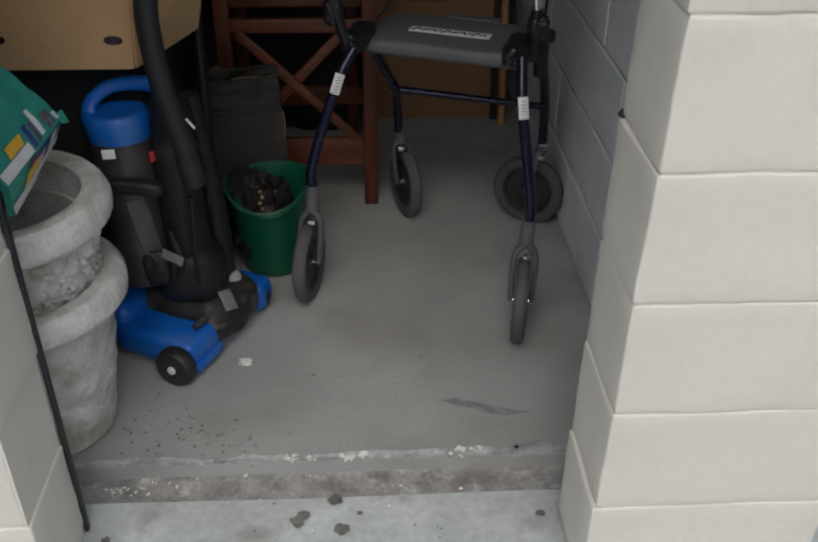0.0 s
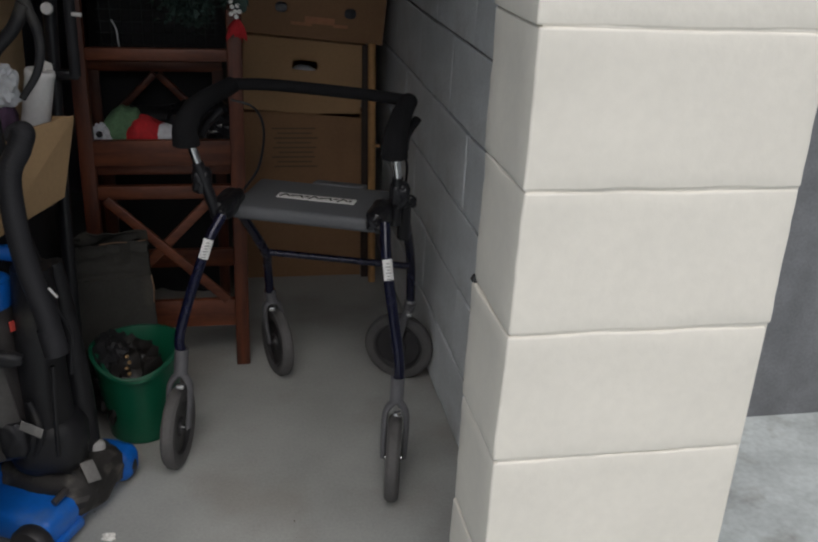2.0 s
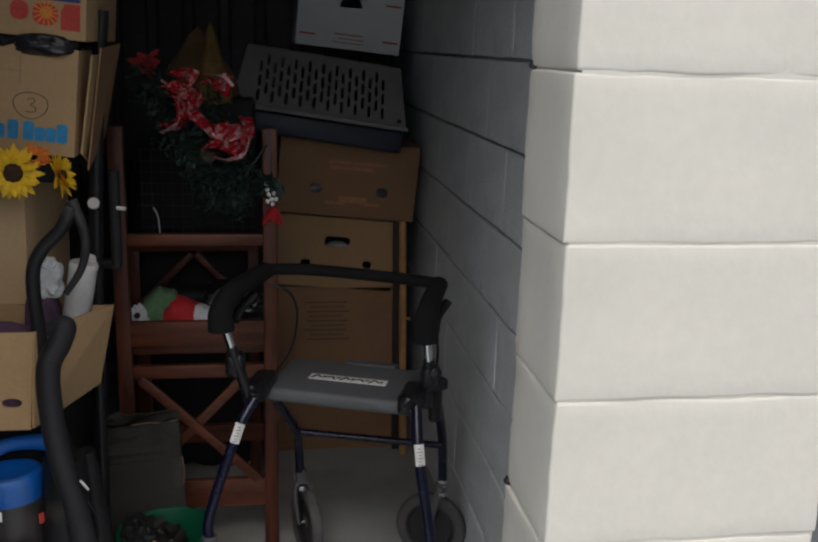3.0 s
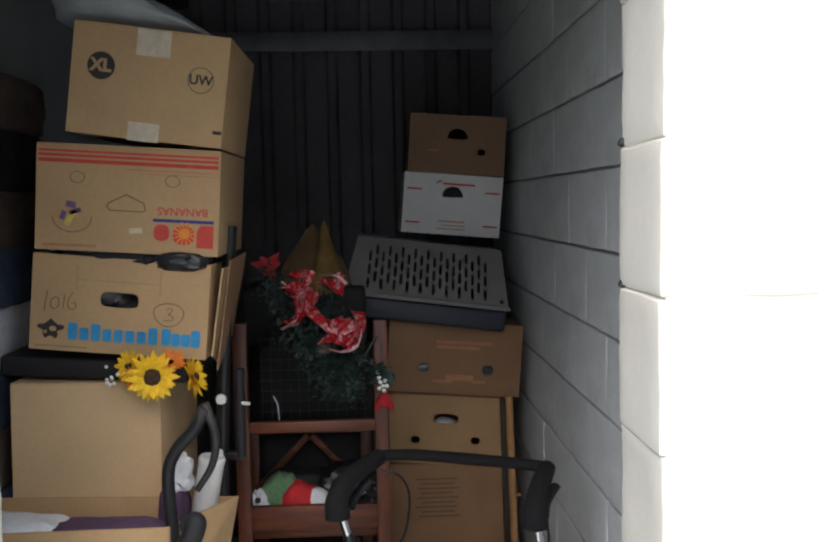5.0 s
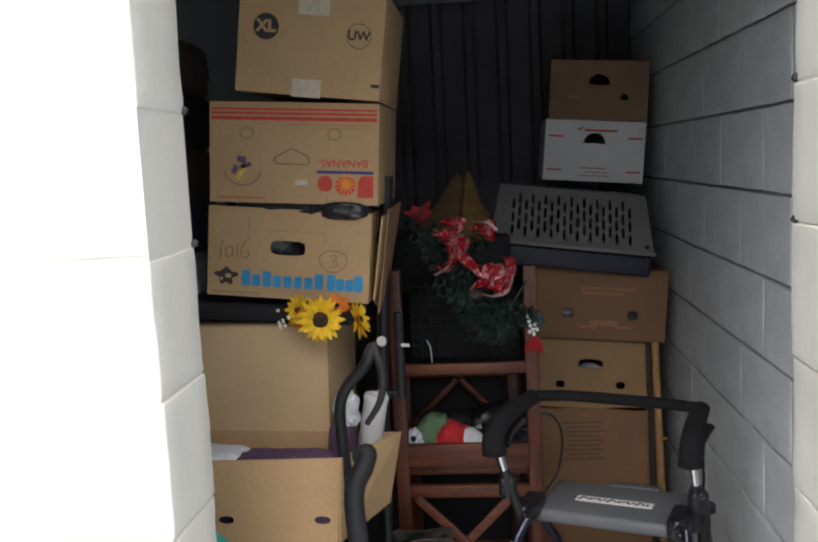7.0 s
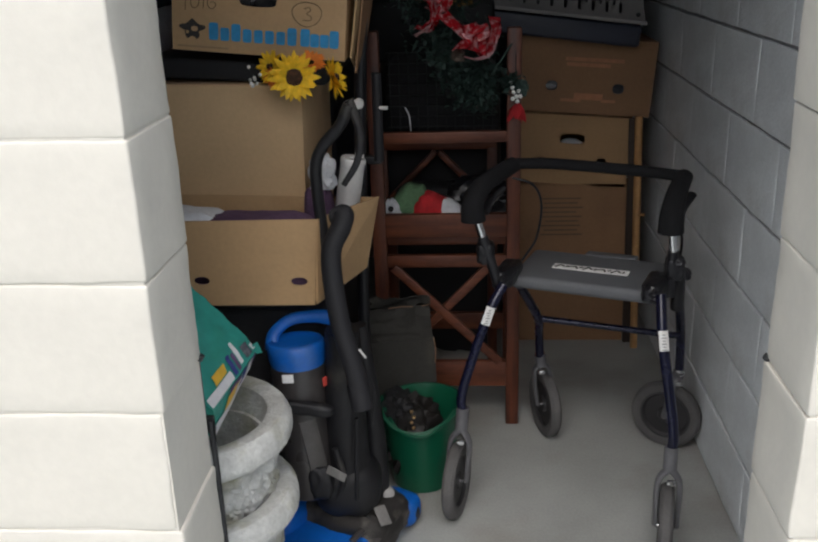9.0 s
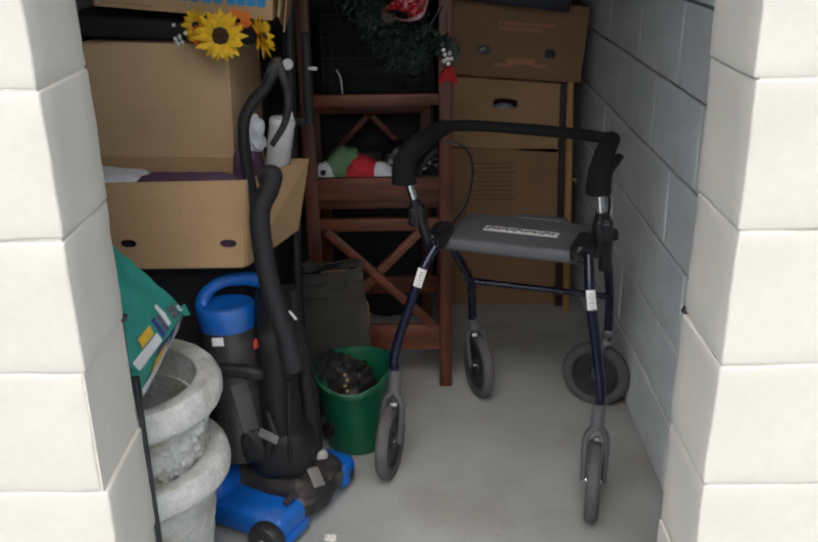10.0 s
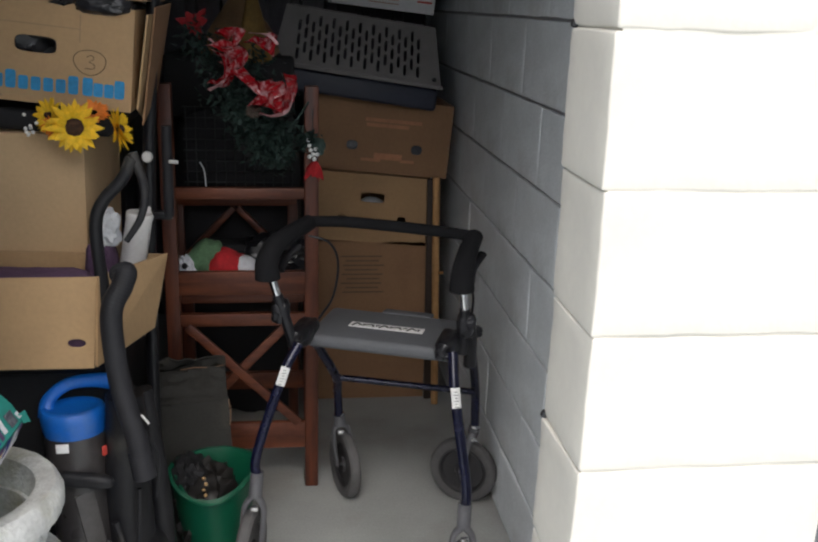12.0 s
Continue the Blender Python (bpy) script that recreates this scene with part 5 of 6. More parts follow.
for joint, chrome_lo, grip_lo, grip_mid, grip_hi in HANDLES:
    part("handle_tube", tubed([joint + Vector((0, 0, -0.03)), chrome_lo + Vector((0, 0, 0.0))], 0.0135, 14, 0), TUBE_BLACK, rollator)
    part("inner_tube", tubed([chrome_lo, grip_lo], 0.0105, 14, 0), CHROME, rollator)
    grip = part("grip", tubed([grip_lo + Vector((0, 0, -0.035)), grip_lo + Vector((0, 0, 0.01)), grip_mid, grip_hi], lambda u: 0.0275 - 0.009 * u, 16, 8, 1.15), FOAM, rollator)
    part("brake_lever", tubed([grip_lo + Vector((0.03, 0.05, -0.03)), (grip_lo + grip_mid) / 2 + Vector((0.03, 0.055, -0.03)), grip_mid + Vector((0.05, 0.06, -0.025))], 0.012, 10, 6, 0.7), TUBE_BLACK, grip)
    part("clamp", crumpled((0.045, 0.05, 0.06), chrome_lo + Vector((0.008, 0.01, -0.045)), 0.12, 3, 62, power=4), TUBE_BLACK, rollator)
part("wing_nut", crumpled((0.03, 0.02, 0.03), (0.655, 1.985, 0.66), 0.2, 3, 63), TUBE_BLACK, rollator)
part("down_tube", tubed([(0.64, 1.98, 0.66), (0.648, 2.01, 0.56)], 0.017, 12, 0), TUBE_BLACK, rollator)
bm = tubed([(0.243, 2.2, 0.893), (0.35, 2.19, 0.893), (0.56, 2.135, 0.884), (0.664, 2.105, 0.876)], 0.019, 14, 8, 0.75)
part("back_bar", bm, FOAM, rollator)
part("brake_cable", tubed([(0.24, 2.2, 0.855), (0.295, 2.2, 0.835), (0.318, 2.2, 0.78), (0.305, 2.19, 0.69), (0.265, 2.15, 0.64)], 0.0032, 8), TUBE_BLACK, rollator)
part("brake_cable", tubed([(0.62, 1.98, 0.8), (0.65, 2.02, 0.74), (0.645, 2.02, 0.66)], 0.0032, 8), TUBE_BLACK, rollator)


# ---- planters ----
def planter(label, centre, z0, height, r_base, r_top, r_in, seed, grapes):
    """A cast concrete pot with a heavy rolled rim and rough moulded relief."""
    root = thing("planter", label, "planter", (centre[0], centre[1], z0), "stacked concrete planters")

    def wob(a, z, r):
        k = z / height
        here = Vector((math.cos(a) * 0.17, math.sin(a) * 0.17, z + seed))
        n1 = noise.noise(here * 26)
        outer = r_base + (r_top * 0.84 - r_base) * (k / 0.83) ** 0.9 - 0.012 if k < 0.83 else r_in * 1.09
        if r <= outer and k > 0.55:
            return 0.001 * n1
        if not 0.16 < k < 0.825:
            return 0.0022 * n1 + 0.0012 * noise.noise(here * 80)
        near = noise.voronoi(here * 62)[0][0]
        grape = max(0.0, 1 - (near / 0.72) ** 2)
        return grapes * (0.013 * grape - 0.005 + 0.006 * n1) + 0.004 * n1 + 0.0015 * noise.noise(here * 90)
    prof = [(0, 0), (r_base * 0.9, 0), (r_base, 0.012)]
    for k in range(1, 49):
        u = k / 48
        prof.append((r_base + (r_top * 0.84 - r_base) * u ** 0.9, 0.012 + (height * 0.83 - 0.012) * u))
    h = height
    prof += [(r_top * 0.87, h * 0.838), (r_top * 0.95, h * 0.85), (r_top, h * 0.875), (r_top * 1.01, h * 0.905), (r_top, h * 0.945), (r_top * 0.97, h * 0.98), (r_top * 0.93, h), (r_in * 1.08, h), (r_in, h * 0.985), (r_in * 0.97, h * 0.9), (r_in * 0.86, h * 0.62), (r_in * 0.5, h * 0.6), (0, h * 0.595)]
    at = Matrix.Translation((centre[0], centre[1], z0))
    split = next(k for k, p in enumerate(prof) if p == (r_top * 0.87, h * 0.838))
    part("bowl", lathe(prof[:split + 1] + [(r_in * 0.9, h * 0.84), (r_in * 0.86, h * 0.62)], at, 160, wob), STONE, root)
    part("rim", lathe(prof[split:], at, 160, wob), STONE, root)
    return root


planter("weathered grey cast concrete planter holding another planter", (-0.438, 1.47), 0.0, 0.378, 0.128, 0.2, 0.15, 1.0, 0.15)
planter("weathered grey cast concrete planter with moulded grapes, stacked in another", (-0.44, 1.48), 0.135, 0.414, 0.105, 0.198, 0.148, 5.0, 1.0)

# printed bag resting on the planters
SACK = {(0, 0, 0): (-0.60, 1.34, 0.531), (0, 1, 0): (-0.58, 1.62, 0.531), (0, 0, 1): (-0.53, 1.35, 0.79), (0, 1, 1): (-0.43, 1.5, 0.832),
        (1, 0, 0): (-0.359, 1.35, 0.574), (1, 1, 0): (-0.327, 1.52, 0.632), (1, 0, 1): (-0.352, 1.337, 0.632), (1, 1, 1): (-0.306, 1.522, 0.674)}


def in_sack(u, v, w):
    """A place in the bag: u across, v from the near end to the far end, w upwards."""
    p = Vector()
    for (a, b, c), q in SACK.items():
        p += Vector(q) * ((u if a else 1 - u) * (v if b else 1 - v) * (w if c else 1 - w))
    return p


def sack_at(u, v, w, off=0.0):
    up, out = Vector((0.55, -0.35, 0.75)), Vector((0.85, -0.5, -0.1))
    hump = 16 * u * (1 - u) * v * (1 - v)
    p = in_sack(u, v, w)
    crease = noise.noise(p * 28) + 0.6 * abs(noise.noise(Vector((p.x * 60, p.y * 25, p.z * 60))))
    p += up * w * (0.012 * hump + 0.007 * crease * min(1, 6 * (1 - u))) + Vector((0.002, -0.002, 0)) * crease
    return p + (out if u > 0.999 else up) * off


def sack_body():
    bm = bmesh.new()
    bmesh.ops.create_cube(bm, size=1.0, matrix=Matrix.Translation((0.5, 0.5, 0.5)))
    bmesh.ops.subdivide_edges(bm, edges=bm.edges, cuts=15, use_grid_fill=True)
    for v in bm.verts:
        v.co = sack_at(*v.co)
    return bm


sack = thing("printed_bag", "teal printed plastic bag, creased and half full, lying on the planter", "bag", (-0.45, 1.45, 0.531))
part("body", sack_body(), TEAL, sack)


def sack_band(mat, face, a0, a1, v0, v1, skew=0.0):
    """A printed patch that follows the bag: on its end (a is the height) or on its top (a is the way across)."""
    bm = bmesh.new()
    n = 10
    rows = []
    for i in range(n + 1):
        a = a0 + (a1 - a0) * i / n
        row = []
        for j in range(n + 1):
            v = min(0.995, v0 + (v1 - v0) * j / n + skew * i / n)
            row.append([bm.verts.new(sack_at(1.0, v, a, o) if face == "end" else sack_at(a, v, 1.0, o)) for o in (0.0028, 0.001)])
        rows.append(row)
    for p, q in zip(rows, rows[1:]):
        for j in range(n):
            bm.faces.new((p[j][0], q[j][0], q[j + 1][0], p[j + 1][0]))
    bmesh.ops.delete(bm, geom=[v for v in bm.verts if not v.link_faces], context="VERTS")
    part("printed_band", bm, mat, sack)


for row in ((BAG_WHITE, "end", 0.0, 0.34, 0.0, 0.99), (BAG_YELLOW, "end", 0.35, 0.72, 0.22, 0.5, 0.1), (BAG_WHITE, "end", 0.35, 0.72, 0.51, 0.58, 0.1), (INK_NAVY, "end", 0.35, 0.98, 0.6, 0.7, 0.05),
            (BAG_WHITE, "end", 0.35, 0.98, 0.74, 0.84, 0.04), (INK_PURPLE, "end", 0.35, 0.98, 0.88, 0.98), (INK_PURPLE, "end", 0.73, 0.98, 0.36, 0.6),
            (BAG_YELLOW, "top", 0.82, 0.9, 0.26, 0.5, -0.04), (BAG_WHITE, "top", 0.91, 0.99, 0.03, 0.5, -0.02), (INK_NAVY, "top", 0.8, 0.98, 0.56, 0.62, -0.05), (INK_PURPLE, "top", 0.82, 0.98, 0.64, 0.69, -0.04),
            (BAG_WHITE, "top", 0.74, 0.96, 0.715, 0.77, -0.04), (BAG_GREY, "top", 0.84, 0.97, 0.8, 0.92, -0.01), (BAG_WHITE, "top", 0.9, 0.97, 0.94, 0.99)):
    sack_band(*row)
part("edge_seam", panel([in_sack(0.93, 0.97, 1.02), in_sack(0.95, 1.07, 1.0), in_sack(1.06, 1.04, 0.86), in_sack(1.02, 0.95, 0.96)], 0.002), TEAL, sack)

# ---- vacuum cleaner ----
vac = thing("vacuum_cleaner", "blue and black upright vacuum cleaner, dusty, with a ribbed hose", "vacuum cleaner", (-0.24, 1.76, 0))
FWD, LAT = Vector((0.89, -0.456, 0)), Vector((0.456, 0.89, 0))
VM = Matrix(((LAT.x, -FWD.x, 0, -0.09), (LAT.y, -FWD.y, 0, 1.714), (0, 0, 1, 0), (0, 0, 0, 1)))
# local frame of the head: x along its width (near end negative), y backwards, z up
bm = boxed((0.285, 0.21, 0.075), VM @ pose(0, 0.113, 0.058), 0.02, 4)
head = part("head", bm, VAC_BLUE, vac)
part("bumper", boxed((0.1, 0.016, 0.022), VM @ pose(-0.085, 0.006, 0.03), 0.006, 3), VAC_BLUE, head)
part("head_cover", crumpled((0.2, 0.25, 0.12), VM @ pose(0.042, 0.112, 0.082), 0.08, 2.6, 81, power=4), VAC_COVER, head)
for k in range(2):
    part("cover_rib", tubed([VM @ Vector((-0.02 + 0.03 * k, 0.01, 0.122)), VM @ Vector((-0.015 + 0.03 * k, 0.05, 0.14)), VM @ Vector((-0.01 + 0.03 * k, 0.12, 0.143))], 0.005, 8), VAC_BLACK, head)
part("rear_skirt", boxed((0.25, 0.13, 0.11), VM @ pose(-0.01, 0.255, 0.078), 0.03, 4), VAC_BLUE, head)
part("warning_label", boxed((0.032, 0.003, 0.05), pose(-0.088, 1.712, 0.14, -52, 10, 40), 0.0008), DUSTY, head)
part("pedal", boxed((0.034, 0.03, 0.075), pose(-0.088, 1.806, 0.118, 0, 8, 20), 0.01, 3), PALE_GREY, head)
part("end_cap", crumpled((0.07, 0.11, 0.085), VM @ pose(0.155, 0.05, 0.055), 0.04, 2, 84, power=4), VAC_BLUE, head)
part("lamp_bar", tubed([VM @ Vector((-0.09, 0.03, 0.11)), VM @ Vector((-0.05, 0.025, 0.12))], 0.008, 8, 0), VAC_GREY, head)
for x, r in ((-0.157, 0.047), (0.157, 0.047)):
    m = VM @ pose(x, 0.04, r, 0, 90, 0)
    wh = part("wheel", lathe([(0, -0.017), (r * 0.5, -0.019), (r * 0.9, -0.017), (r, -0.009), (r, 0.009), (r * 0.9, 0.017), (r * 0.5, 0.019), (0, 0.017)], m, 32), HUB, vac)
    part("hubcap", lathe([(0, -0.023), (0.009, -0.022), (0.011, -0.012), (0.011, 0.012), (0.009, 0.022), (0, 0.023)], m, 16), PALE_PLASTIC, wh)
# body: dark motor column and smoky dust cup with a blue lid
bm = tubed([(-0.178, 1.79, 0.12), (-0.172, 1.765, 0.25), (-0.17, 1.75, 0.4), (-0.165, 1.745, 0.52), (-0.165, 1.745, 0.62)], lambda u: 0.066 - 0.022 * u, 24, 6, 0.9)
part("motor_body", bm, VAC_BLACK, vac)
part("body_seam", tubed([(-0.145, 1.69, 0.2), (-0.14, 1.682, 0.3), (-0.135, 1.69, 0.42)], 0.005, 8), VAC_BLACK, vac)
part("body_rib", tubed([(-0.2, 1.7, 0.18), (-0.175, 1.69, 0.26), (-0.19, 1.69, 0.34)], 0.008, 8), VAC_BLACK, vac)
part("filter_cover", crumpled((0.06, 0.05, 0.09), (-0.228, 1.69, 0.25), 0.12, 2, 85, power=3), VAC_BLACK, vac)
part("motor_cover", crumpled((0.16, 0.15, 0.15), (-0.175, 1.765, 0.2), 0.05, 2, 82, power=3), VAC_BLACK, vac)
M_CUP = Matrix.Translation((-0.262, 1.725, 0.2)) @ pose(0, 0, 0, -4, -2, 0)
cup = part("dust_cup", lathe([(0, 0), (0.05, 0), (0.056, 0.01), (0.06, 0.1), (0.064, 0.3), (0.064, 0.335), (0, 0.335)], M_CUP, 36), VAC_GREY, vac)
part("cup_rib", boxed((0.042, 0.008, 0.17), M_CUP @ pose(0.03, -0.05, 0.13, 0, -8, 30), 0.003), DUSTY_DARK, cup)
part("latch", crumpled((0.11, 0.03, 0.03), M_CUP @ pose(0.03, -0.066, 0.248, 0, 10, 0), 0.1, 2, 83, power=4), VAC_BLACK, cup)
part("cup_tag", boxed((0.026, 0.002, 0.02), M_CUP @ pose(-0.012, -0.0672, 0.322), 0.0005), WHITE_LABEL, cup)
part("red_button", boxed((0.012, 0.004, 0.022), M_CUP @ pose(0.066, -0.035, 0.3, 0, 0, 55), 0.001), INK_RED, cup)
part("torn_label", boxed((0.05, 0.002, 0.022), pose(-0.185, 1.66, 0.29, -8, 18, -20), 0.0004), DUSTY, vac)
part("lid", lathe([(0, 0.328), (0.058, 0.328), (0.062, 0.331), (0.0665, 0.35), (0.068, 0.37), (0.0675, 0.383), (0.064, 0.39), (0.056, 0.393), (0.05, 0.389), (0.02, 0.387), (0, 0.387)], M_CUP, 40), VAC_BLUE, cup, "blue dust cup lid with a loop handle")
part("loop_handle", tubed([M_CUP @ Vector(p) for p in ((-0.056, -0.005, 0.37), (-0.052, 0.01, 0.404), (-0.014, 0.022, 0.433), (0.04, 0.024, 0.44), (0.085, 0.02, 0.436))], lambda u: 0.018 - 0.004 * math.sin(math.pi * u), 14, 8, 0.6), VAC_BLUE, cup)
# handle frame, a tall black loop
frame_path = [(-0.15, 1.77, 0.58), (-0.185, 1.77, 0.72), (-0.198, 1.765, 0.86), (-0.203, 1.76, 0.985), (-0.185, 1.76, 1.04), (-0.145, 1.76, 1.085), (-0.122, 1.76, 1.13)]
part("handle_frame", tubed(frame_path, 0.0165, 14, 8, 0.8), VAC_BLACK, vac)
part("handle_grip", tubed([(-0.122, 1.76, 1.14), (-0.102, 1.76, 1.07), (-0.11, 1.755, 1.01), (-0.142, 1.75, 0.958)], lambda u: 0.0105 - 0.004 * u, 12), VAC_BLACK, vac)
part("hose", tubed([(-0.155, 1.72, 0.895), (-0.138, 1.7, 0.905), (-0.145, 1.69, 0.88), (-0.168, 1.68, 0.82), (-0.155, 1.66, 0.68), (-0.125, 1.645, 0.56), (-0.113, 1.64, 0.485)],
                   lambda u: 0.0225 + 0.0004 * math.sin(u * 620), 18, 40), VAC_HOSE, vac)
part("hose_cuff", tubed([(-0.122, 1.645, 0.53), (-0.112, 1.64, 0.475)], 0.0245, 18, 0), VAC_HOSE, vac)
part("rear_housing", tubed([(-0.112, 1.82, 0.13), (-0.11, 1.82, 0.26), (-0.118, 1.82, 0.42), (-0.135, 1.815, 0.6)], lambda u: 0.036 - 0.016 * u, 18, 8, 0.9), VAC_BLACK, vac)
part("cord", tubed([(-0.13, 1.68, 0.6), (-0.11, 1.67, 0.56), (-0.09, 1.68, 0.5), (-0.1, 1.69, 0.4)], 0.0035, 8), VAC_BLACK, vac)
part("cord_clip", tubed([(-0.112, 1.635, 0.62), (-0.098, 1.635, 0.6)], 0.0025, 6, 0), PALE_PLASTIC, vac)

# dark stand with white knobs behind the vacuum
poles = thing("metal_stand", "tall black metal stand with white end knobs", "stand", (-0.137, 2.13, 0))
part("tube", tubed([(-0.168, 2.13, 0.0), (-0.165, 2.13, 0.4), (-0.152, 2.13, 0.9), (-0.134, 2.13, 1.25), (-0.112, 2.135, 1.5)], 0.016, 12), TUBE_BLACK, poles)
part("tube", tubed([(-0.1, 2.1, 0.93), (-0.098, 2.1, 1.15)], 0.0125, 12, 0), VAC_HOSE, poles)
part("bracket", boxed((0.05, 0.03, 0.02), (-0.118, 2.115, 0.93), 0.004), TUBE_BLACK, poles)
part("knob", lathe([(0, 0), (0.012, 0.001), (0.0138, 0.006), (0.012, 0.012), (0, 0.013)], pose(-0.143, 2.1, 1.075, 80, 0, -10), 20), PALE_PLASTIC, poles)
part("pin", tubed([(-0.092, 2.085, 1.067), (-0.072, 2.08, 1.066)], 0.0045, 8, 0), PALE_PLASTIC, poles)

# ---- green tub and grey box ----
tub = thing("plastic_tub", "green plastic tub with dark things in it", "tub", (-0.014, 2.095, 0))


def tub_rim(a, z, r):
    return 0.006 * math.sin(2 * a + 0.6) * z / 0.27


bm = lathe([(0, 0), (0.078, 0), (0.084, 0.006), (0.097, 0.12), (0.108, 0.238), (0.114, 0.242), (0.114, 0.25), (0.106, 0.25), (0.101, 0.236), (0.08, 0.01), (0, 0.01)], Matrix.Translation((-0.014, 2.095, 0)), 48, tub_rim)
for v in bm.verts:
    v.co.z -= 0.052 * (v.co.z / 0.27) * max(0, -(v.co.y - 2.095) / 0.11) ** 2
part("body", bm, GREEN_TUB, tub)
part("handle", tubed([(-0.114, 2.075, 0.24), (-0.064, 1.995, 0.208), (0.016, 1.982, 0.206), (0.086, 2.055, 0.246)], 0.0045, 8), GREEN_TUB, tub)
hat = thing("dark_shoe_bag", "dark shiny bag with a gold buckle inside the tub", "bag", (-0.03, 2.07, 0.1))
part("body", crumpled((0.15, 0.15, 0.2), pose(-0.04, 2.1, 0.14, 0, 12, 20), 0.32, 3.2, 91, power=3.0), material("dark_leather", (0.006, 0.0045, 0.004), 0.55, vary=0.3, scale=20, bump=0.2), hat)
part("strap", crumpled((0.09, 0.14, 0.1), pose(-0.078, 2.11, 0.21, 0, -15, 10), 0.3, 2.4, 93, power=3), TOTE, hat)
bm = bmesh.new()
for k in range(4):
    bmesh.ops.create_icosphere(bm, subdivisions=2, radius=0.0055, matrix=Matrix.Translation((-0.036 + 0.006 * (k % 2), 2.05 - 0.008 * k, 0.238 - 0.012 * k)))
part("buckle", bm, GOLD, hat)
M_GREY = pose(-0.064, 2.2, 0.0, 0, -2.5, 6)
grey = thing("grey_box", "weathered dark grey box with creased open flaps", "box", M_GREY)


def limp(w, h, m, seed, sag=0.006):
    """A creased board in the local xz plane with uneven edges."""
    bm = bmesh.new()
    bmesh.ops.create_grid(bm, x_segments=14, y_segments=14, size=0.5, matrix=pose(0, 0, 0.5, 90))
    for v in bm.verts:
        q = Vector((v.co.x * 5, v.co.z * 5, seed))
        edge = 0.02 * noise.noise(Vector((v.co.x * 7, seed, 1))) * v.co.z ** 4
        v.co = Vector((v.co.x * w, sag * noise.noise(q), (v.co.z + edge) * h))
    g = bmesh.ops.extrude_face_region(bm, geom=bm.faces[:])
    bmesh.ops.translate(bm, vec=(0, 0.004, 0), verts=[v for v in g["geom"] if isinstance(v, bmesh.types.BMVert)])
    bmesh.ops.transform(bm, matrix=m, verts=bm.verts)
    return bm


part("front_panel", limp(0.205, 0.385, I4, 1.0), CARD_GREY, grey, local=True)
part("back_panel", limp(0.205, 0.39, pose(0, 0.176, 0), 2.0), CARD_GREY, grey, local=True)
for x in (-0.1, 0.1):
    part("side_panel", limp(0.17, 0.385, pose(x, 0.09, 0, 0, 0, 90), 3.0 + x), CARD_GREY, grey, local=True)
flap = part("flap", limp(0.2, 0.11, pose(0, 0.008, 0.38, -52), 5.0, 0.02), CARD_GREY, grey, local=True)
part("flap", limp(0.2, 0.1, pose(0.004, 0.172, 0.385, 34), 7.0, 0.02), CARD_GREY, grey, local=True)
part("torn_edge", tubed([(-0.02, 0.09, 0.449), (0.02, 0.088, 0.452), (0.06, 0.09, 0.448), (0.1, 0.092, 0.45)], 0.0025, 6, 4, 0.5), CARD_OLD, flap, "torn brown cardboard edge", local=True)
part("torn_edge", tubed([(0.103, 0.0, 0.385), (0.106, -0.004, 0.35), (0.102, -0.002, 0.31)], 0.0035, 6, 4, 0.5), CARD_OLD, grey, "torn brown cardboard edge", local=True)

# ---- small things ----
rope = thing("pull_rope", "white braided pull rope looped from the lintel", "rope", (0.133, 1.15, 2.14))
loop = [(0.132, 1.15, 2.145), (0.13, 1.15, 2.02), (0.124, 1.15, 1.9), (0.122, 1.15, 1.855), (0.136, 1.15, 1.836), (0.15, 1.15, 1.855), (0.147, 1.15, 1.9), (0.137, 1.15, 1.98), (0.134, 1.15, 2.145)]
part("cord", tubed(loop, lambda u: 0.0062 + 0.0009 * math.sin(u * 420), 10, 24), ROPE, rope)
plate_b = thing("steel_bracket", "small galvanised steel bracket lying on the floor edge", "bracket", (0.55, 1.345, 0.004))
bm = boxed((0.085, 0.018, 0.003), pose(0.561, 1.343, 0.012, -6, -3, 8), 0.001)
box(bm, (0.085, 0.003, 0.014), pose(0.562, 1.334, 0.008, 0, -3, 8))
part("plate", bm, BRACKET, plate_b)
part("hole", lathe([(0, 0), (0.005, 0), (0.005, 0.0012), (0, 0.0012)], pose(0.53, 1.339, 0.0148), 14), STEEL_DARK, plate_b)


def flakes(name, label, spots, mat, size, seed):
    """Many tiny curled flakes on a surface, as one uncountable litter."""
    rng = random.Random(seed)
    bm = bmesh.new()
    for x, y, z, spread, count in spots:
        for _ in range(count):
            px, py, s = x + rng.gauss(0, spread), y + rng.gauss(0, spread * 0.35), size * rng.uniform(0.4, 1.5)
            c = [bm.verts.new((px + s * rng.uniform(0.4, 1) * math.cos(a), py + s * rng.uniform(0.4, 1) * math.sin(a), z + rng.uniform(0.001, 0.004))) for a in (radians(90 * k + rng.uniform(-30, 30)) for k in range(4))]
            bm.faces.new(c)
    ob = part(name, bm, mat, flat=True)
    return tagged(ob, label, "litter", kind="stuff")


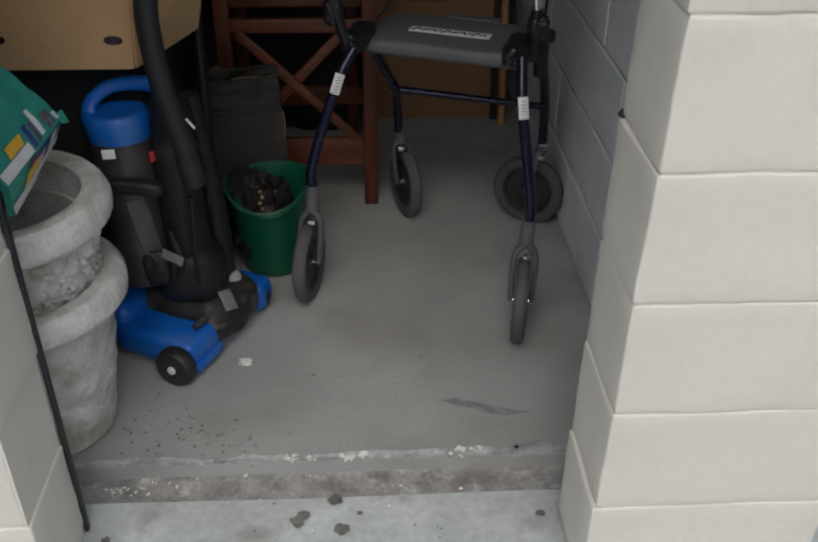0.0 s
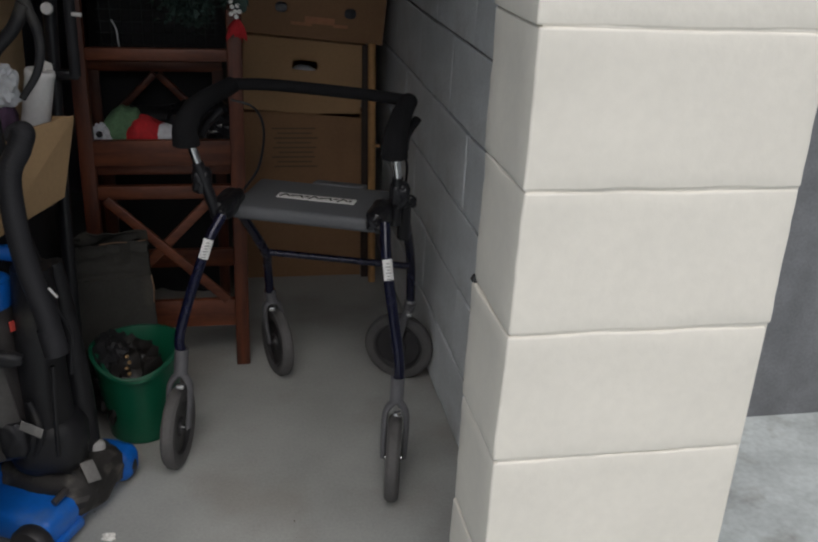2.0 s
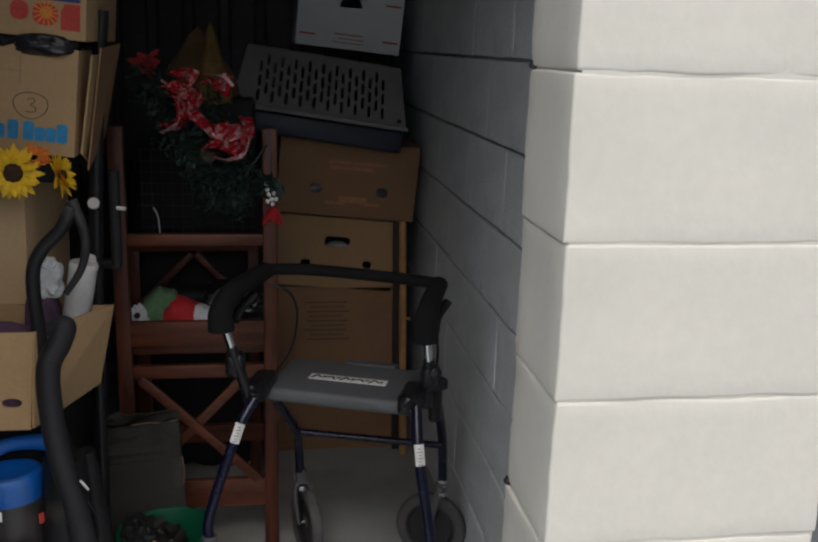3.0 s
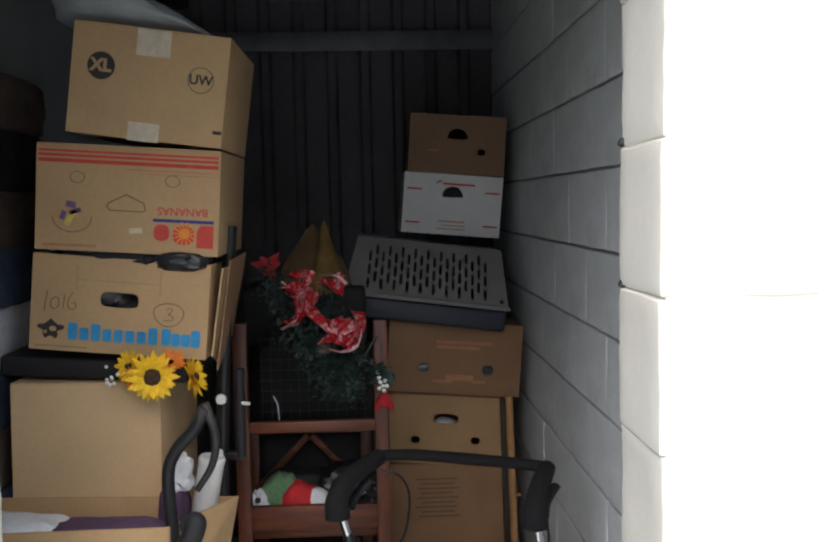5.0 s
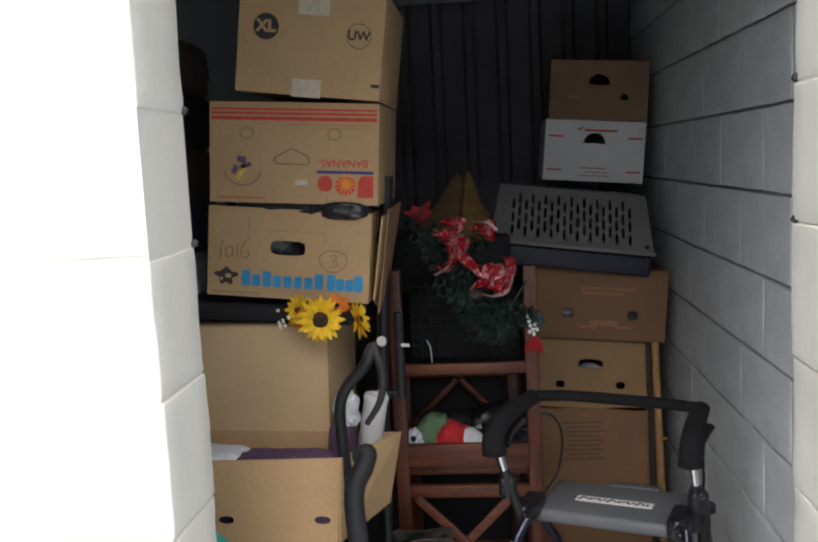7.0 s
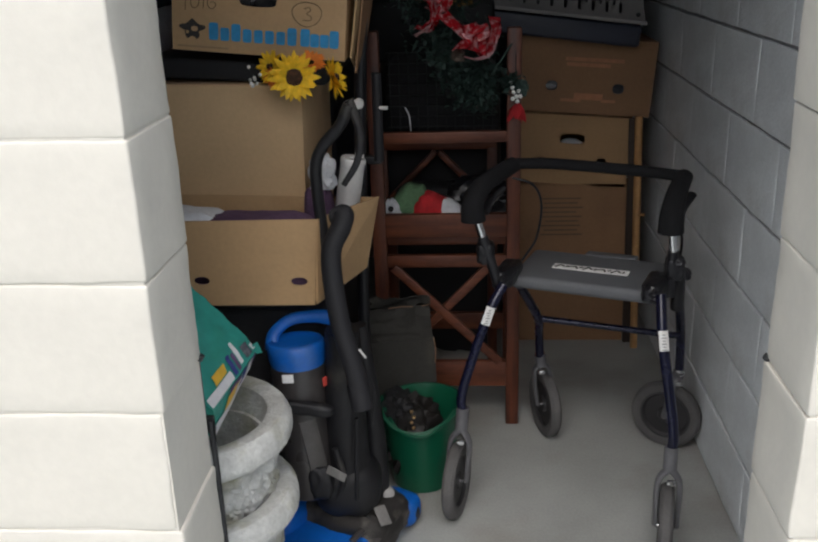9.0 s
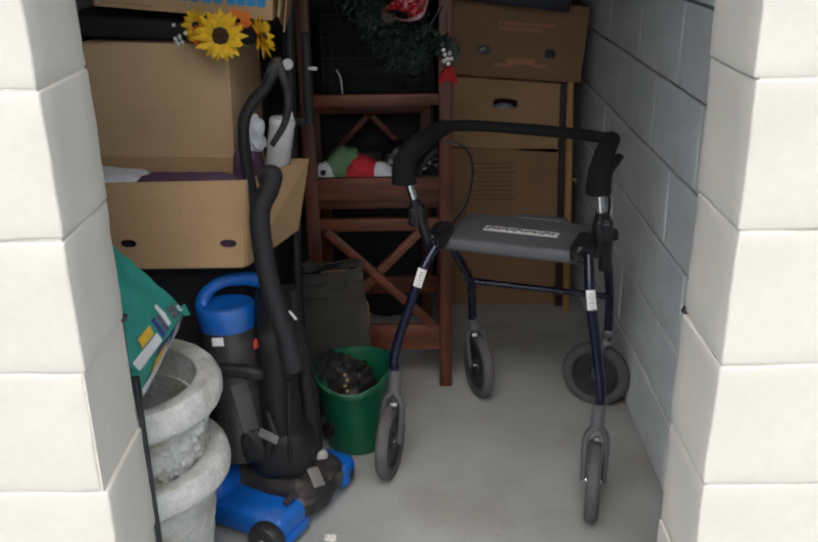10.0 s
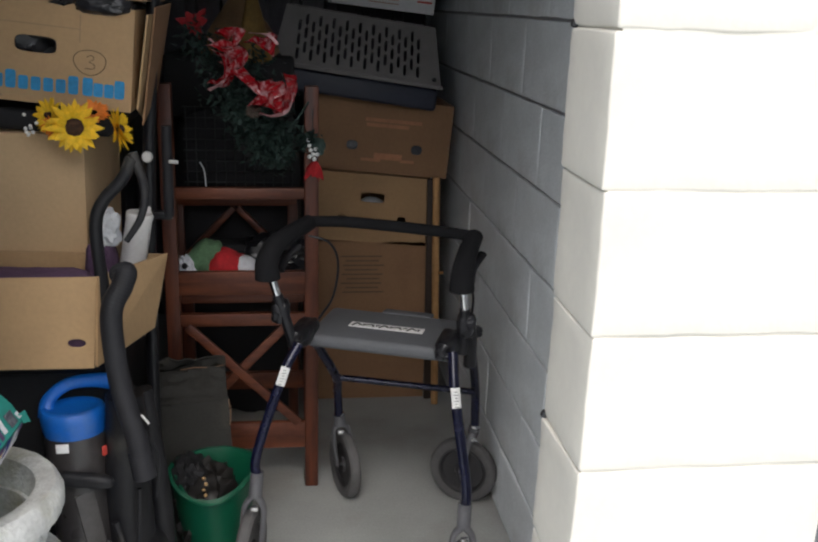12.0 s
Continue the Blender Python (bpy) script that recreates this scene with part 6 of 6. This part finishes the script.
flakes("paint_flakes", "white flakes of peeling paint along the door sill", ((-0.28, 1.29, -0.028, 0.02, 18), (-0.2, 1.3, -0.028, 0.04, 10), (0.3, 1.295, -0.028, 0.2, 12), (-0.05, 1.285, -0.028, 0.12, 8), (0.2, 1.2, -0.026, 0.3, 8)), LITTER, 0.0045, 3)
flakes("paint_chips", "larger white chips of paint on the broken floor edge", ((0.066, 1.333, 0.006, 0.012, 10), (0.105, 1.33, 0.006, 0.006, 5), (0.19, 1.332, 0.006, 0.01, 10), (0.215, 1.338, 0.006, 0.007, 7), (0.42, 1.34, 0.008, 0.014, 10)), LITTER, 0.008, 8)
flakes("floor_litter", "tiny dark bits of dirt on the floor", ((-0.2, 1.45, 0.0, 0.06, 34), (-0.1, 1.4, 0.0, 0.08, 26), (-0.16, 1.385, 0.0, 0.07, 26), (0.05, 1.39, 0.0, 0.2, 18), (0.1, 1.6, 0.0, 0.3, 16), (0.1, 1.1, -0.026, 0.25, 20), (-0.22, 1.55, 0, 0.02, 5)), STAIN, 0.004, 4)
scrap = thing("paper_scrap", "tiny crumpled white paper scrap on the floor", "scrap", (-0.055, 1.652, 0))
part("body", crumpled((0.026, 0.02, 0.012), (-0.055, 1.652, 0.005), 0.6, 3, 95, 3), LITTER, scrap)
scrap = thing("paper_scrap", "tiny white paper scrap beside the vacuum cleaner", "scrap", (-0.085, 1.83, 0))
part("body", crumpled((0.016, 0.012, 0.008), (-0.075, 1.845, 0.004), 0.6, 3, 96, 3), LITTER, scrap)

# ---- blocks of the walls ----
BLOCK_MESHES = {}


def ticks(half, edge, n):
    """Places along one axis: close together at the rounded ends, even between them."""
    inner = half - edge
    return [-half, -half + edge * 0.4] + [-inner + 2 * inner * k / n for k in range(n + 1)] + [half - edge * 0.4, half]


def painted_block(length, depth, height, edge, seed, rough):
    """A block as a fine shell: rounded, slightly wavy edges and a gently uneven painted face."""
    half = Vector((length / 2, depth / 2, height / 2))
    axes = [ticks(half[k], edge, n) for k, n in enumerate((max(4, int(length / 0.02)), 4, 10))]
    bm = bmesh.new()
    made = {}

    def vert(p):
        if p not in made:
            core = Vector([max(-half[k] + edge, min(half[k] - edge, p[k])) for k in range(3)])
            d = Vector(p) - core
            q = core + d.normalized() * edge if d.length > 1e-9 else Vector(p)
            shift = Vector([noise.noise(Vector(p) * 9 + Vector((seed * 7, k * 31, seed))) for k in range(3)]) * rough
            shift += Vector([noise.noise(Vector(p) * 38 + Vector((seed * 3, k * 17, seed))) for k in range(3)]) * rough * 0.5
            made[p] = bm.verts.new(q + shift)
        return made[p]
    for ax in range(3):
        u, v = [k for k in range(3) if k != ax]
        for end in (axes[ax][0], axes[ax][-1]):
            for i in range(len(axes[u]) - 1):
                for j in range(len(axes[v]) - 1):
                    quad = []
                    for a, b in ((i, j), (i + 1, j), (i + 1, j + 1), (i, j + 1)):
                        p = [0, 0, 0]
                        p[ax], p[u], p[v] = end, axes[u][a], axes[v][b]
                        quad.append(vert(tuple(p)))
                    bm.faces.new(quad)
    return bm


def block(length, depth, mat, variant):
    """A concrete block; alike pieces share one mesh."""
    key = (round(length, 3), round(depth, 3), mat.name, variant)
    if key not in BLOCK_MESHES:
        if mat is CREAM:
            bm = painted_block(length - 0.001, depth, COURSE - 0.0022, 0.0045, hash_free(key) % 97, 0.0027)
        else:
            bm = painted_block(length - 0.003, depth, COURSE - 0.008, 0.0024, hash_free(key) % 89, 0.0018)
        me = bpy.data.meshes.new("block")
        bmesh.ops.recalc_face_normals(bm, faces=bm.faces)
        bm.to_mesh(me)
        bm.free()
        me.materials.append(mat)
        smooth(me, 50)
        BLOCK_MESHES[key] = me
    return BLOCK_MESHES[key]


def hash_free(key):
    return sum(ord(c) * (i + 1) for i, c in enumerate(str(key)))


def lay(parent, length, depth, mat, variant, centre, turn=0.0):
    ob = new("block", block(length, depth, mat, variant))
    ob.parent = parent
    ob.matrix_world = pose(*centre, 0, 0, turn)
    return ob


rng = random.Random(12)
for i in range(13):
    z = COURSE * (i + 0.5)
    jog = rng.uniform(-0.006, 0.006) - (0.012, 0.007, 0.003)[i] if i < 3 else rng.uniform(-0.006, 0.006)
    y = (FACE + REVEAL + 0.01) / 2 + rng.uniform(-0.002, 0.002)
    d = REVEAL + 0.01 - FACE
    lay(pier_right, 0.386, d, CREAM, i, (DOOR_R + 0.1925 + jog, y, z))
    jog = rng.uniform(-0.006, 0.006)
    lay(pier_left, 0.408, d, CREAM, i + 20, (DOOR_L - 0.204 + jog, y, z))
    start = (2.24 if i % 2 == 0 else 2.037) - BLOCK * 2
    k = 0
    while start + BLOCK * k < BACK:
        y0, y1 = max(start + BLOCK * k, REVEAL + 0.02), min(start + BLOCK * (k + 1), BACK)
        if y1 - y0 > 0.05:
            lay(wall_right, y1 - y0, 0.02, GREY_BLOCK, (i + k) % 4, (WALL_R + 0.01 + rng.uniform(-0.001, 0.001), (y0 + y1) / 2, z), 90)
        k += 1
for pier, x, side in ((pier_right, DOOR_R, -1), (pier_left, DOOR_L, 1)):
    for zc in (0.815, 1.425, 1.63):
        part("anchor_bolt", boxed((0.01, 0.012, 0.012), pose(x + side * 0.001, REVEAL + 0.006, zc, 0, 30, 0), 0.003), STEEL_DARK, pier)
